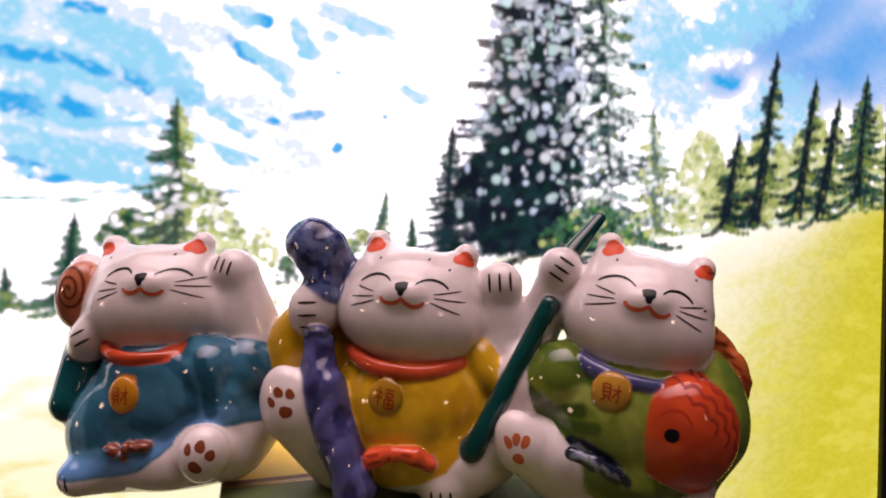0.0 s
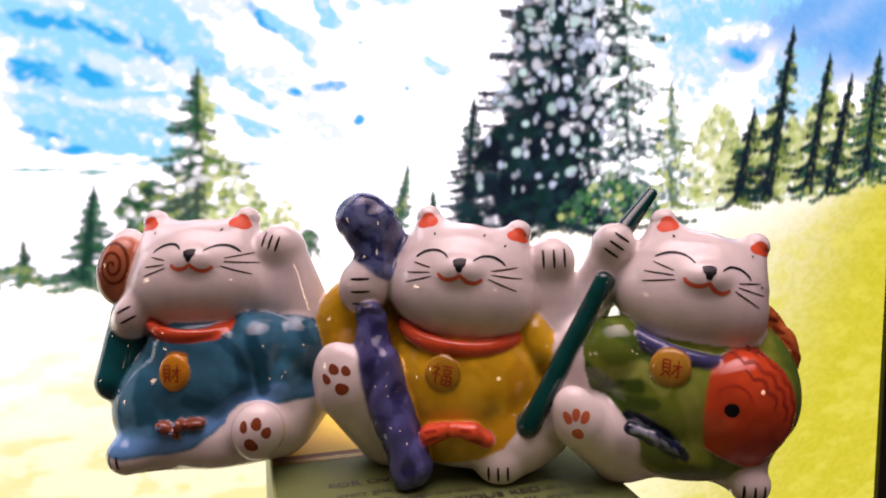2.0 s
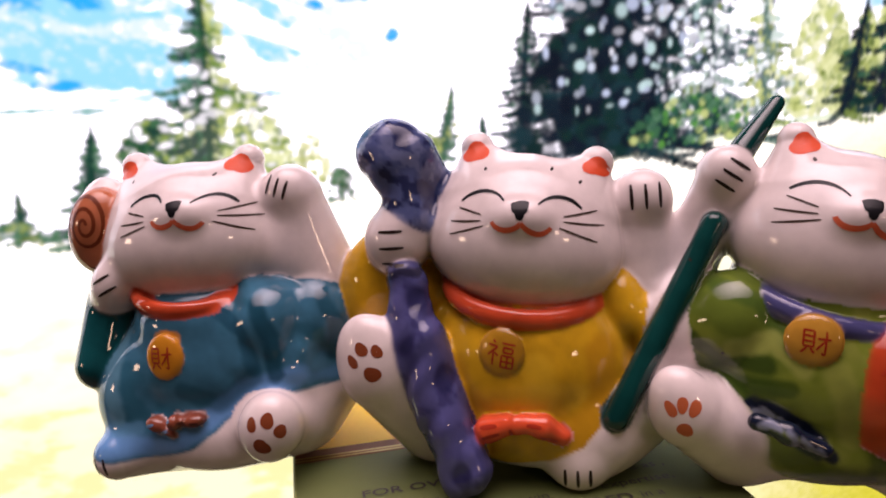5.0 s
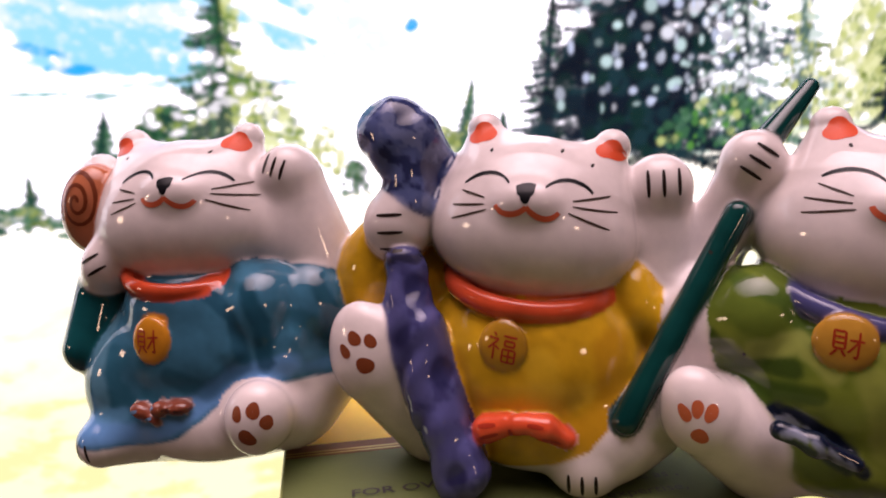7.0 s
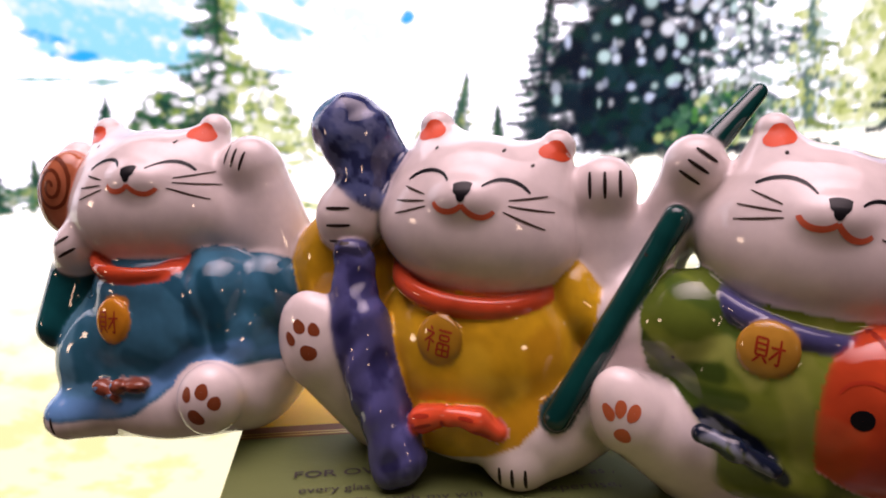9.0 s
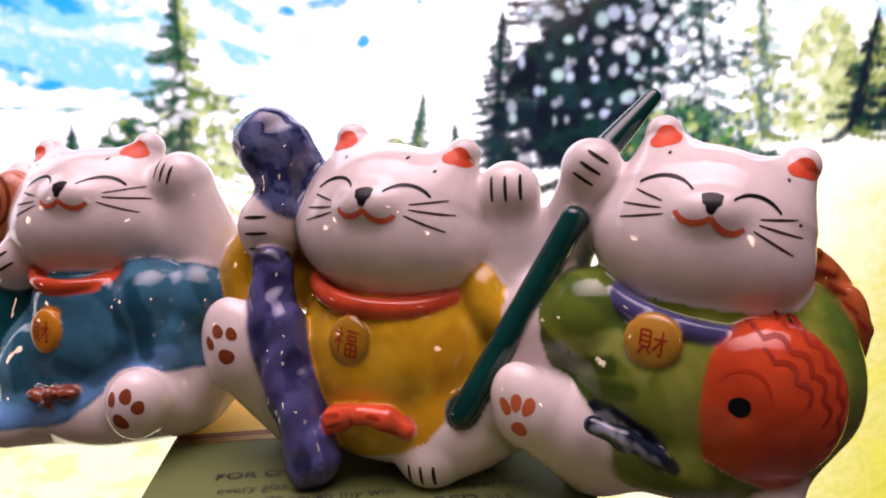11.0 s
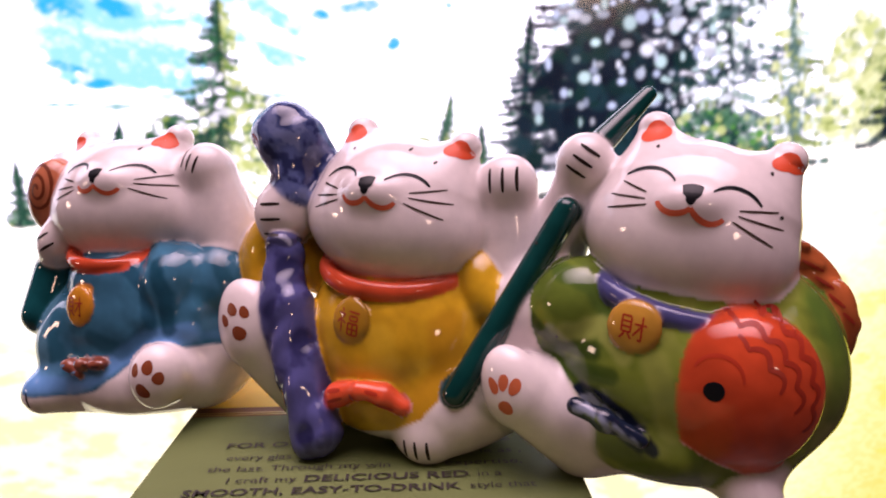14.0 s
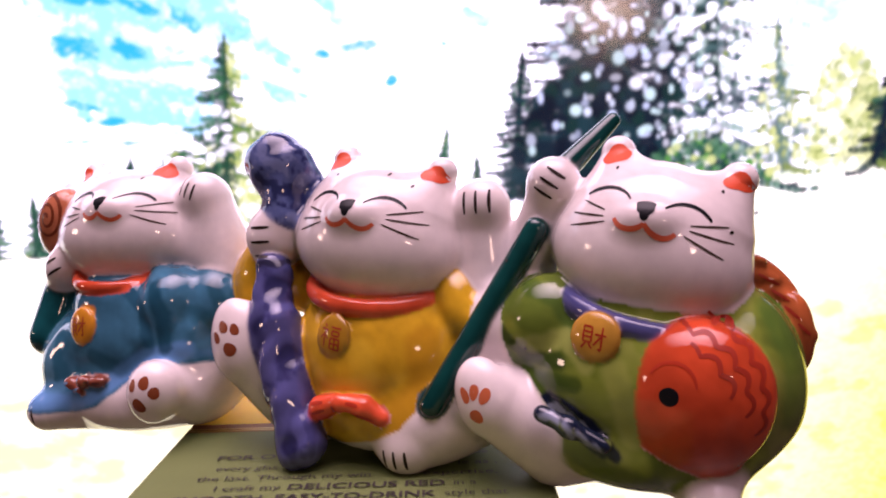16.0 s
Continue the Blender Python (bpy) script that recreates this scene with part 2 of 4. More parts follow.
slope_patch(-99, 99, 12.6, 2.2, -30, 0.6, PALE)
slope_patch(-92, 125, 10.5, 2.6, -45, 0.7, BLUE)
slope_patch(-84, 121, 10.5, 2.2, -42, 0.55, PALE)
slope_patch(-85, 137, 4.8, 2.6, -10, 0.8, BLUE)
slope_patch(-92, 138, 6.3, 3.4, -20, 0.5, PALE)
slope_patch(-69, 130, 3.1, 6.6, 20, 0.55, PALE)
slope_patch(-67, 125, 4.8, 2.2, 0, 0.6, PALE)
slope_patch(-58, 132, 3.1, 2.2, 0, 0.5, PALE)
slope_patch(-68, 101, 6.9, 2.3, 8, 0.7, BLUE)
slope_patch(-81, 98, 2.9, 1.8, -20, 0.6, BLUE)
slope_patch(-75, 110, 3.1, 2.2, -30, 0.4, PALE)
slope_patch(-77, 118, 4.8, 2.6, -40, 0.4, PALE)
slope_patch(-56, 88, 2.1, 2.1, 0, 0.7, BLUE)
slope_patch(-36, 101, 1.2, 1.1, 0, 0.6, BLUE)
slope_patch(-50, 139, 16.1, 3.1, -20, 0.4, PALE)
slope_patch(-41, 136, 9.2, 2.8, -15, 0.35, PALE)
slope_patch(-24, 110, 6.7, 2.3, -20, 0.45, PALE)
slope_patch(-121, 71, 27.3, 1.3, 0, 0.4, PALE)
slope_patch(-55, 118, 1.4, 0.7, 0, 0.5, BLUE)
slope_patch(-114, 93, 14.0, 1.7, -25, 0.45, PALE)
slope_patch(-171, 69, 9.0, 0.8, 0, 0.8, SHORE)
slope_patch(-154, 68, 4.8, 1.2, 0, 0.5, SHORE)
slope_patch(189, 146, 52.5, 25.2, 10, 0.47, SKYB, 0.12)
slope_patch(165, 151, 46.2, 15.6, 30, 0.38, SKYB, 0.12)
slope_patch(133, 149, 38.4, 11.7, 20, 0.6, PALE)
slope_patch(114, 142, 24.0, 7.5, 30, 0.55, PALE)
slope_patch(128, 122, 13.9, 9.1, 0, 0.38, SKYB, 0.12)
slope_patch(129, 121, 8.0, 3.6, -10, 0.7, BLUE)
slope_patch(180, 122, 31.5, 14.0, 10, 0.40, SKYB, 0.12)
slope_patch(215, 131, 25.2, 22.4, 0, 0.45, SKYB, 0.12)
slope_patch(103, 119, 15.0, 15.6, 40, 0.4, PALE)
slope_patch(161, 104, 20.4, 16.8, 10, 0.45, PALE)
slope_patch(93, 141, 18.0, 15.6, 0, 0.45, PALE)
slope_patch(111, 154, 14.0, 5.0, -10, 0.7, WHITE)
slope_patch(126, 131, 18.6, 4.7, 10, 0.5, WHITE)

# far meadow, lake shore and trees of the picture
HOR = np.interp(PS, [-400, -180, -148, -60, -3, 46, 75, 105, 171, 231, 320], [26, 28, 27.5, 36, 40, 43, 47.5, 50, 54, 63, 76])
below = HOR - PZ + 1.2 * (fbm2(PS * 0.5, PZ * 0.5, 2) - 0.5)
turf = fbm2(PS * 0.07 + 5, PZ * 0.16 + 2, 5)
fine_turf = fbm2(PS * 0.45, PZ * 0.7, 3)
gold = step(95, 235, PS - 0.35 * (PZ - 40)) * step(-4, 30, below + 20 * step(150, 230, PS))
low = step(22, 75, below + 40 * (turf - 0.5))
meadow = np.empty_like(PIC)
meadow[:] = (1.25, 1.14, 1.02)
for mask, colour in ((low * 0.7, (1.18, 1.06, 0.60)), (step(0.50, 0.66, turf) * low * 0.6, (0.95, 0.84, 0.28)), (gold, (0.77, 0.66, 0.05)), (gold * step(0.40, 0.65, fine_turf) * 0.45, (0.62, 0.56, 0.02)), (gold * step(0.5, 0.7, turf) * 0.4, (0.95, 0.84, 0.14))):
    k = np.clip(mask, 0, 1)[..., None]
    meadow = meadow * (1 - k) + np.asarray(colour) * k
edge = step(0.0, 1.6, below)[..., None]
PIC[:] = PIC * (1 - edge) + meadow * edge
lay(step(2.2, 0.2, np.abs(below - 0.6)) * step(-20, 60, PS) * 0.5, (0.50, 0.72, 0.22))


def dab(s, z, r, colour, strength=1.0, rz=None):
    """One small soft dab of the picture."""
    rz = rz or r
    du, dv = s - SRIGHT * 1000, z - SMID * 1000
    cu, cv = (du * c3 + dv * s3 + SW * 1000) / PITCH, (-du * s3 + dv * c3 + SH * 500) / PITCH
    ku, kv = int(r / PITCH) + 2, int(rz / PITCH) + 2
    i0, i1, j0, j1 = max(0, int(cu) - ku), min(nu, int(cu) + ku + 2), max(0, int(cv) - kv), min(nv, int(cv) + kv + 2)
    if i0 >= i1 or j0 >= j1:
        return
    d = np.hypot((np.arange(i0, i1)[:, None] - cu) * PITCH / r, (np.arange(j0, j1)[None] - cv) * PITCH / rz)
    m = (np.clip((1.25 - d) / 0.5, 0, 1) * strength)[..., None]
    PIC[i0:i1, j0:j1] = PIC[i0:i1, j0:j1] * (1 - m) + np.asarray(colour) * m


def spruce(s, base, top, half, colours, seed, lean=0.0, dense=1.0, droop=0.35, size=1.0, ragged=0.3, sunlit=None, power=0.85):
    """A spruce of the picture: tiers of drooping boughs, hung with small tufts, with gaps between."""
    r = random.Random(seed)
    z = top
    dab(s + lean, top, 0.5 * size, colours[0], rz=2.6 * size)
    while z > base:
        f = (top - z) / (top - base)
        centre = s + lean * (1 - f)
        dab(centre, z, (0.5 + 1.6 * f) * size, colours[0], 0.9, rz=2.0 * size)
        for side in (-1, 1):
            reach = half * (0.05 + f ** power) * (1.12 if r.random() < 0.3 else r.uniform(1 - 1.4 * ragged, 1.0))
            tilt = droop * r.uniform(0.2, 1.7)
            tints = sunlit if sunlit and side > 0 and r.random() < 0.85 else colours
            tone = r.choice(tints)
            n = max(2, int(reach / (0.9 * size)))
            for i in range(n):
                q = (i + 0.5) / n
                zz = z - tilt * reach * (q - 0.45 * q ** 3)
                hang = (1.7 - 0.9 * q) * size * r.uniform(0.6, 1.2)
                dab(centre + side * reach * q, zz - hang * 0.5, r.uniform(0.55, 0.95) * size, tone if r.random() < 0.55 else r.choice(tints), r.uniform(0.7, 1), rz=hang)
        z -= r.uniform(1.5, 3.0) * size / dense * (0.6 + 0.6 * f)


def bush(s, base, top, half, colours, seed, n=200, size=1.0):
    r = random.Random(seed)
    for i in range(n):
        f = r.random()
        w = half * math.sqrt(max(0.02, 1 - f ** 1.7))
        dab(s + r.uniform(-w, w), base + f * (top - base), r.uniform(0.7, 1.7) * size, r.choice(colours), r.uniform(0.5, 1))


DARK = [(0.003, 0.007, 0.017), (0.005, 0.011, 0.024), (0.005, 0.028, 0.026), (0.010, 0.036, 0.048)]
PINE = [(0.010, 0.050, 0.035), (0.025, 0.10, 0.060), (0.05, 0.15, 0.07), (0.10, 0.22, 0.13)]
SUNNY = [(0.08, 0.13, 0.03), (0.20, 0.26, 0.06), (0.42, 0.46, 0.14), (0.72, 0.72, 0.34), (0.03, 0.07, 0.05)]
PALEGREEN = [(0.62, 0.66, 0.24), (0.85, 0.84, 0.45), (0.38, 0.44, 0.16), (1.1, 1.05, 0.8)]
GREY = [(0.12, 0.20, 0.16), (0.30, 0.42, 0.36), (0.06, 0.12, 0.12), (0.62, 0.74, 0.66), (0.9, 0.95, 0.95)]
# wood along the right of the meadow
bush(118, 52, 96, 17, PALEGREEN, 2, 420, 1.3)
for i in range(9):
    bush(126 + 12 * i, 52 + 0.9 * i, 84 + 2.4 * i + (i % 3) * 4, 9, SUNNY[1:4] + PALEGREEN[:3] + PALEGREEN[:2], 40 + i, 210, 1.3)
spruce(131, 50, 93, 13, DARK[1:] + PINE[:2], 11, 7, 1.8, 0.7, 1.5, 0.8, SUNNY[:3] + DARK[2:], 0.7)
spruce(149, 53, 132, 14, DARK[1:] + PINE[:2], 12, 9, 1.8, 0.7, 1.6, 0.8, SUNNY[:3] + DARK[2:], 0.7)
spruce(174, 56, 120, 12, DARK[1:] + PINE[:3], 13, 8, 1.8, 0.7, 1.6, 0.8, SUNNY[:3] + DARK[2:], 0.7)
spruce(188, 56, 111, 12, DARK[1:] + PINE[:2], 14, 9, 1.8, 0.7, 1.6, 0.8, SUNNY[:3] + DARK[2:], 0.7)
spruce(211, 62, 124, 20, DARK[1:] + PINE + SUNNY[:2], 15, 3, 1.6, 0.5, 1.3, 0.4)
spruce(236, 64, 120, 13, DARK[1:] + PINE + SUNNY[:2], 16, 0, 1.2, size=1.1)
# the great double spruce
spruce(68, 48, 190, 37, DARK[2:] + GREY[:3] + GREY + SUNNY[1:2], 21, -8, 0.9, 0.5, 1.5, 0.45)
spruce(94, 52, 104, 20, GREY + PALEGREEN[:2] + SUNNY[1:3], 22, -4, 1.0, 0.4, 1.4, 0.4)
spruce(-11, 44, 96, 12, DARK[1:] + PINE[:2], 23, 4, 0.9, 0.3, 1.0)
spruce(31, 42, 214, 47, DARK + DARK + [(0.08, 0.13, 0.17)], 24, 4, 1.1, 0.40, 1.5, 0.4)
bush(31, 46, 190, 24, DARK, 25, 520, 2.4)
bush(20, 44, 90, 33, DARK, 26, 450, 2.3)
rr = random.Random(8)
for i in range(430):
    f = rr.random() ** 0.8
    z = 54 + f * 110
    w = 44 * (1 - (z - 42) / 190)
    s = 31 + rr.uniform(-w, w * 0.95)
    if s > 36 or rr.random() < 0.6 + 0.3 * f:
        g = rr.uniform(0.35, 1.0)
        big = 1.5 if rr.random() < 0.3 else 1.0
        dab(s, z, big * rr.uniform(0.5, 1.9) * (0.8 + 0.45 * f), rr.choice(((0.9 * g, 0.95 * g, 1.15 * g), (0.80 * g, 0.86 * g, 1.15 * g), (0.78 * g, 1.0 * g, 1.02 * g), (1.05 * g, 1.02 * g, 1.15 * g))), rr.uniform(0.7, 1), rz=big * rr.uniform(0.6, 1.8))
for i in range(150):
    z = rr.uniform(56, 150)
    dab(rr.uniform(50, 62 + 38 * (1 - (z - 50) / 130)), z, rr.uniform(0.7, 2.2), (1.05, 1.04, 1.12), rr.uniform(0.6, 1), rz=rr.uniform(0.8, 2.0))
bush(62, 44, 62, 30, PINE + PALEGREEN[:1] + [(0.10, 0.30, 0.05)], 27, 220, 1.1)
# smaller conifers by the lake
bush(-112, 44, 74, 20, SUNNY[1:4] + PALEGREEN[:2], 53, 150, 1.1)
bush(-128, 44, 62, 16, PINE[:3] + SUNNY[:2], 54, 90, 1.0)
LIME = [(0.16, 0.26, 0.05), (0.36, 0.44, 0.10), (0.58, 0.62, 0.20), (0.80, 0.82, 0.42), (1.1, 1.08, 0.85)]
bush(-135, 43, 64, 15, PINE[:3] + [(0.02, 0.09, 0.035)] + LIME[:2], 55, 170, 1.1)
bush(-104, 44, 62, 13, LIME + PINE[1:3], 56, 90, 1.1)
spruce(-118, 42, 103, 36, [(0.012, 0.06, 0.03), (0.03, 0.12, 0.05), (0.05, 0.16, 0.08), (0.012, 0.05, 0.04)], 31, 1.5, 1.3, 0.6, 1.25, 0.7, LIME, 1.15)
for i in range(60):
    z = rr.uniform(47, 80)
    dab(-117 + rr.uniform(-1, 1) * 0.55 * (104 - z), z, rr.uniform(0.8, 2.2), (1.14, 1.05, 1.14), rr.uniform(0.6, 1), rz=rr.uniform(0.7, 1.8))
spruce(-159, 28, 60.5, 11, PINE, 32, 5, 1.5, 0.5, 1.2, 0.4)
spruce(-178, 28, 43, 5, PINE + SUNNY[:2], 33, 0, 1.2, size=0.8)
bush(-182, 27, 34, 16, PINE[2:] + SUNNY[1:3], 34, 60, 0.9)
spruce(-191, 27, 48, 6, PINE, 35, 0, 1.2, size=0.9)
spruce(-207, 27, 52, 8, PINE, 36, 0, 1.2, size=0.9)
spruce(-40, 46, 68, 6, PINE[1:] + SUNNY[2:3], 37, 4, 1.0)
spruce(-25, 44, 58, 4, PINE + SUNNY[1:2], 38, 0, 1.1, size=0.9)
bush(-47, 44, 54, 8, SUNNY[1:4] + PINE[3:], 39, 60, 0.9)
bush(-77, 33, 44, 5, PINE[1:], 51, 40, 0.9)
bush(-86, 40, 56, 6, PALEGREEN + SUNNY[2:4], 52, 50, 0.9)
for i in range(24):
    bush(-250 - 14 * i, 26, 40 + (i * 7) % 17, 7, PINE + SUNNY[:2], 60 + i, 40, 1.0)

# the glass spreads the picture a little
PIC *= 1 + 1.1 * step(0.95, 1.08, PIC.min(-1, keepdims=True))
for _ in range(1):
    PIC[1:-1] = (PIC[:-2] + 2 * PIC[1:-1] + PIC[2:]) / 4
    PIC[:, 1:-1] = (PIC[:, :-2] + 2 * PIC[:, 1:-1] + PIC[:, 2:]) / 4

monitor = tagged(new("monitor"), "black flat screen lit with a bright alpine meadow picture", "monitor")
monitor.matrix_world = screen_m
flat = np.stack([pu / 1000, np.zeros_like(pu), pv / 1000], -1).reshape(-1, 3)
idx = np.arange(nu * nv).reshape(nu, nv)
quads = np.stack([idx[:-1, :-1], idx[1:, :-1], idx[1:, 1:], idx[:-1, 1:]], -1).reshape(-1, 4)
picture = new("screen_picture", numpy_mesh("screen_picture", flat, quads, PIC.reshape(-1, 3), m_picture, False))
picture.parent = monitor
tagged(picture, "glowing picture of snowy mountains, spruces and a yellow meadow")
hw, hh, bz = SW / 2, SH / 2, 0.014
part("back_cover", box_bm(-hw - bz, 0.0006, -hh - bz, hw + bz, 0.022, hh + bz, 0.004), m_bezel, monitor)
for b in ((-hw - bz, hh, hw + bz, hh + bz), (-hw - bz, -hh - bz, hw + bz, -hh), (-hw - bz, -hh, -hw, hh), (hw, -hh, hw + bz, hh)):
    part("bezel", box_bm(b[0], -0.003, b[1], b[2], 0.001, b[3], 0.0008), m_bezel, monitor)
foot_z = (screen_m.inverted() @ Vector((screen_m.translation.x, screen_m.translation.y, DESK_Z))).z
part("stand_neck", box_bm(-0.03, 0.022, foot_z + 0.004, 0.03, 0.04, 0.02, 0.003), m_bezel, monitor)
part("stand_foot", box_bm(-0.11, -0.02, foot_z, 0.11, 0.16, foot_z + 0.008, 0.003), m_bezel, monitor)

# ---- the glazed figurine: three lucky cats in one piece ----
WHITE_G, BLUE_G, TEAL_G, YELLOW_G = (0.76, 0.68, 0.655), (0.045, 0.150, 0.230), (0.006, 0.060, 0.065), (0.62, 0.36, 0.015)
GREEN_G, RED_G, VIOLET_G, SHELL_G = (0.18, 0.235, 0.030), (0.66, 0.085, 0.03), (0.072, 0.074, 0.20), (0.40, 0.13, 0.06)
STICK_G, COIN_G, FISH_G = (0.004, 0.042, 0.038), (0.66, 0.27, 0.02), (0.50, 0.06, 0.018)
BATON_G = (0.085, 0.11, 0.25)
TAIL_G = (0.36, 0.09, 0.025)
COIN_M, COIN_R = (0.46, 0.24, 0.02), (0.44, 0.23, 0.03)
INK_G, PAD_G, PADR_G, LIP_G = (0.006, 0.006, 0.008), (0.22, 0.055, 0.02), (0.52, 0.13, 0.05), (0.64, 0.13, 0.06)
SHAPES = []
KNOBBLY = (VIOLET_G, BATON_G)


def ball(x, y, z, rx, ry, rz, colour, k=1.0, turn=(0, 0, 0)):
    r = np.array(Euler([radians(a) for a in turn]).to_matrix(), np.float32)
    SHAPES.append(("ball", np.array((x, y, z), np.float32), np.array((rx, ry, rz), np.float32), r, colour, k))


def limb(a, b, ra, rb, colour, k=1.0):
    SHAPES.append(("limb", np.array(a, np.float32), np.array(b, np.float32), (ra, rb), colour, k))


def ring(x, y, z, big_x, big_y, r, colour, turn=(0, 0, 0), k=0.4):
    m = np.array(Euler([radians(a) for a in turn]).to_matrix(), np.float32)
    SHAPES.append(("ring", np.array((x, y, z), np.float32), (big_x, big_y, r), m, colour, k))


def distance(shape, p):
    kind = shape[0]
    if kind == "limb":
        a, b, (ra, rb) = shape[1], shape[2], shape[3]
        ab = b - a
        t = np.clip((p - a) @ ab / (ab @ ab), 0, 1)
        return np.linalg.norm(p - a - t[:, None] * ab, axis=1) - (ra + (rb - ra) * t)
    q = (p - shape[1]) @ shape[3]
    if kind == "ring":
        bx, by, r = shape[2]
        e = np.hypot(q[:, 0] / bx, q[:, 1] / by)
        g = np.hypot(q[:, 0] / bx ** 2, q[:, 1] / by ** 2)
        flat_d = e * (e - 1) / np.maximum(g, 1e-4)
        return np.hypot(flat_d, q[:, 2] / 1.25) - r
    rad = shape[2]
    k0 = np.linalg.norm(q / rad, axis=1)
    k1 = np.linalg.norm(q / (rad * rad), axis=1)
    return k0 * (k0 - 1) / np.maximum(k1, 1e-5)


def solid(p):
    """Signed distance (mm) to the whole figurine: shapes melt into one another."""
    d = None
    for s in SHAPES:
        e = distance(s, p)
        if s[4] in KNOBBLY and s[1][0] < 0:
            e = e - (0.68 if s[4] == VIOLET_G else 0.36) * lumps(p)
        if d is None:
            d = e
            continue
        k = s[5]
        h = np.maximum(k - np.abs(d - e), 0) / k
        d = np.minimum(d, e) - h * h * k * 0.25
    return np.maximum(d, 0.0 - p[:, 2])


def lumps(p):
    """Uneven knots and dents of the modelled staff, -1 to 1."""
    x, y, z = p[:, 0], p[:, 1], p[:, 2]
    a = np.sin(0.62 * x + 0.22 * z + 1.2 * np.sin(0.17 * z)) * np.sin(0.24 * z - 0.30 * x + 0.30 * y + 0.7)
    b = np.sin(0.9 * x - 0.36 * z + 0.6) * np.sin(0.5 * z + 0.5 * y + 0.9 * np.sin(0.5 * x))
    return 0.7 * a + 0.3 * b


def head(x, y, z, rx, ry, rz, roll, yaw, nose):
    """Round head with full cheeks, a small muzzle and two ears; roll lowers its right ear."""
    t = (0, roll, yaw)
    m = Matrix.Translation((x, y, z)) @ Euler([radians(a) for a in t]).to_matrix().to_4x4()
    ball(x, y, z, rx * 0.90, ry * 0.98, rz, WHITE_G, 3.0, t)
    c = m @ Vector((0, -0.3, -rz * 0.27))
    ball(c.x, c.y, c.z, rx, ry, rz * 0.79, WHITE_G, 5.0, t)
    for side in (-1, 1):
        a, b = m @ Vector((side * rx * 0.48, 2.0, rz * 0.50)), m @ Vector((side * rx * 0.62, 3.2, rz * 0.95))
        limb(a, b, 7.4, 3.2, WHITE_G, 3.6)
    ball(nose[0], nose[1] + 2.6, nose[2] - 1.6, 4.6, 3.2, 3.0, WHITE_G, 3.0)
    return m


HL = head(-67.8, -0.6, 46.2, 18.7, 13.6, 13.3, -2, 8, (-64.8, -14.0, 52.4))
HM = head(-0.6, -1.2, 45.7, 18.2, 14.0, 13.9, 8, -4, (-0.6, -15.8, 51.6))
HR = head(54.4, -1.3, 44.6, 17.6, 13.6, 14.2, 14, -8, (54.2, -15.2, 51.0))

# cat in the blue coat
ball(-64.5, 0, 19, 20.5, 20.5, 17.5, BLUE_G, 3.0)
ball(-64, -1, 9.5, 21, 21.5, 10.5, WHITE_G, 3.0)
ball(-78.0, -7, 12.5, 10.5, 13, 13.5, BLUE_G, 4.0)
ball(-47, -6, 9.5, 9.5, 12, 9, WHITE_G, 3.0)
ball(-51, 2, 40, 9, 8, 9, WHITE_G, 3.0)
ball(-63, -9, 6, 17, 13, 7.0, WHITE_G, 3.0)
ball(-45.5, 0, 14.5, 11.5, 14, 9.5, WHITE_G, 3.0)
ball(-49, -4, 20, 10.5, 13, 8.5, BLUE_G, 3.0)
ball(-66, -5, 30, 13, 12, 6, BLUE_G, 4.0)
limb((-85.0, -5, 35), (-86.3, -12, 20), 5.2, 5.0, TEAL_G, 1.2)
ball(-82.0, -9.0, 36.6, 4.8, 5.2, 6.4, WHITE_G, 2.0, (0, 25, 0))
ball(-87.2, -4.5, 46.4, 6.2, 5.6, 9.0, SHELL_G, 0.8, (0, 12, 0))
ball(-88.0, -0.5, 48.4, 6.0, 4.6, 8.6, WHITE_G, 0.8, (0, 12, 0))
limb((-42.8, 2.0, 36), (-46.6, 1.2, 51.5), 7.6, 5.4, WHITE_G, 3.5)
ball(-47.6, 0.4, 53.4, 4.9, 4.8, 4.9, WHITE_G, 3.0)
ball(-42.4, -1.5, 28.0, 8.0, 9.6, 9.4, BLUE_G, 1.6, (0, -10, 0))
ball(-51, -7, 29, 7.5, 9.5, 8.5, BLUE_G, 1.4, (0, 35, 0))
limb((-54, -8, 8.5), (-47.6, -18.5, 12.0), 8.5, 5.9, WHITE_G, 3.0)
ball(-47.2, -20.6, 12.2, 5.6, 4.6, 6.8, WHITE_G, 1.6, (0, 12, 8))
limb((-68, -10, 6.0), (-79.8, -19.8, 4.5), 8.0, 4.8, WHITE_G, 3.0)
# folds of the sleeve and the small knotted belt
limb((-53.5, -9.0, 35.0), (-48.5, -14.0, 25.5), 1.9, 2.2, BLUE_G, 3.0)
limb((-46.0, -7.0, 32.5), (-43.5, -11.0, 24.5), 1.8, 1.8, BLUE_G, 2.6)
limb((-58.0, -12.0, 32.0), (-53.5, -15.5, 23.0), 1.8, 1.6, BLUE_G, 3.0)
BELT_G = (0.20, 0.055, 0.03)
ball(-69.4, -21.6, 12.4, 2.3, 1.6, 1.5, BELT_G, 0.8, (0, 14, 0))
ball(-65.4, -22.4, 13.4, 1.3, 1.6, 1.5, BELT_G, 0.6)
ball(-62.0, -21.6, 13.6, 2.5, 1.6, 1.2, BELT_G, 0.8, (0, -8, 0))
ball(-66.6, -21.8, 11.2, 2.0, 1.3, 0.8, BELT_G, 0.6, (0, 24, 0))

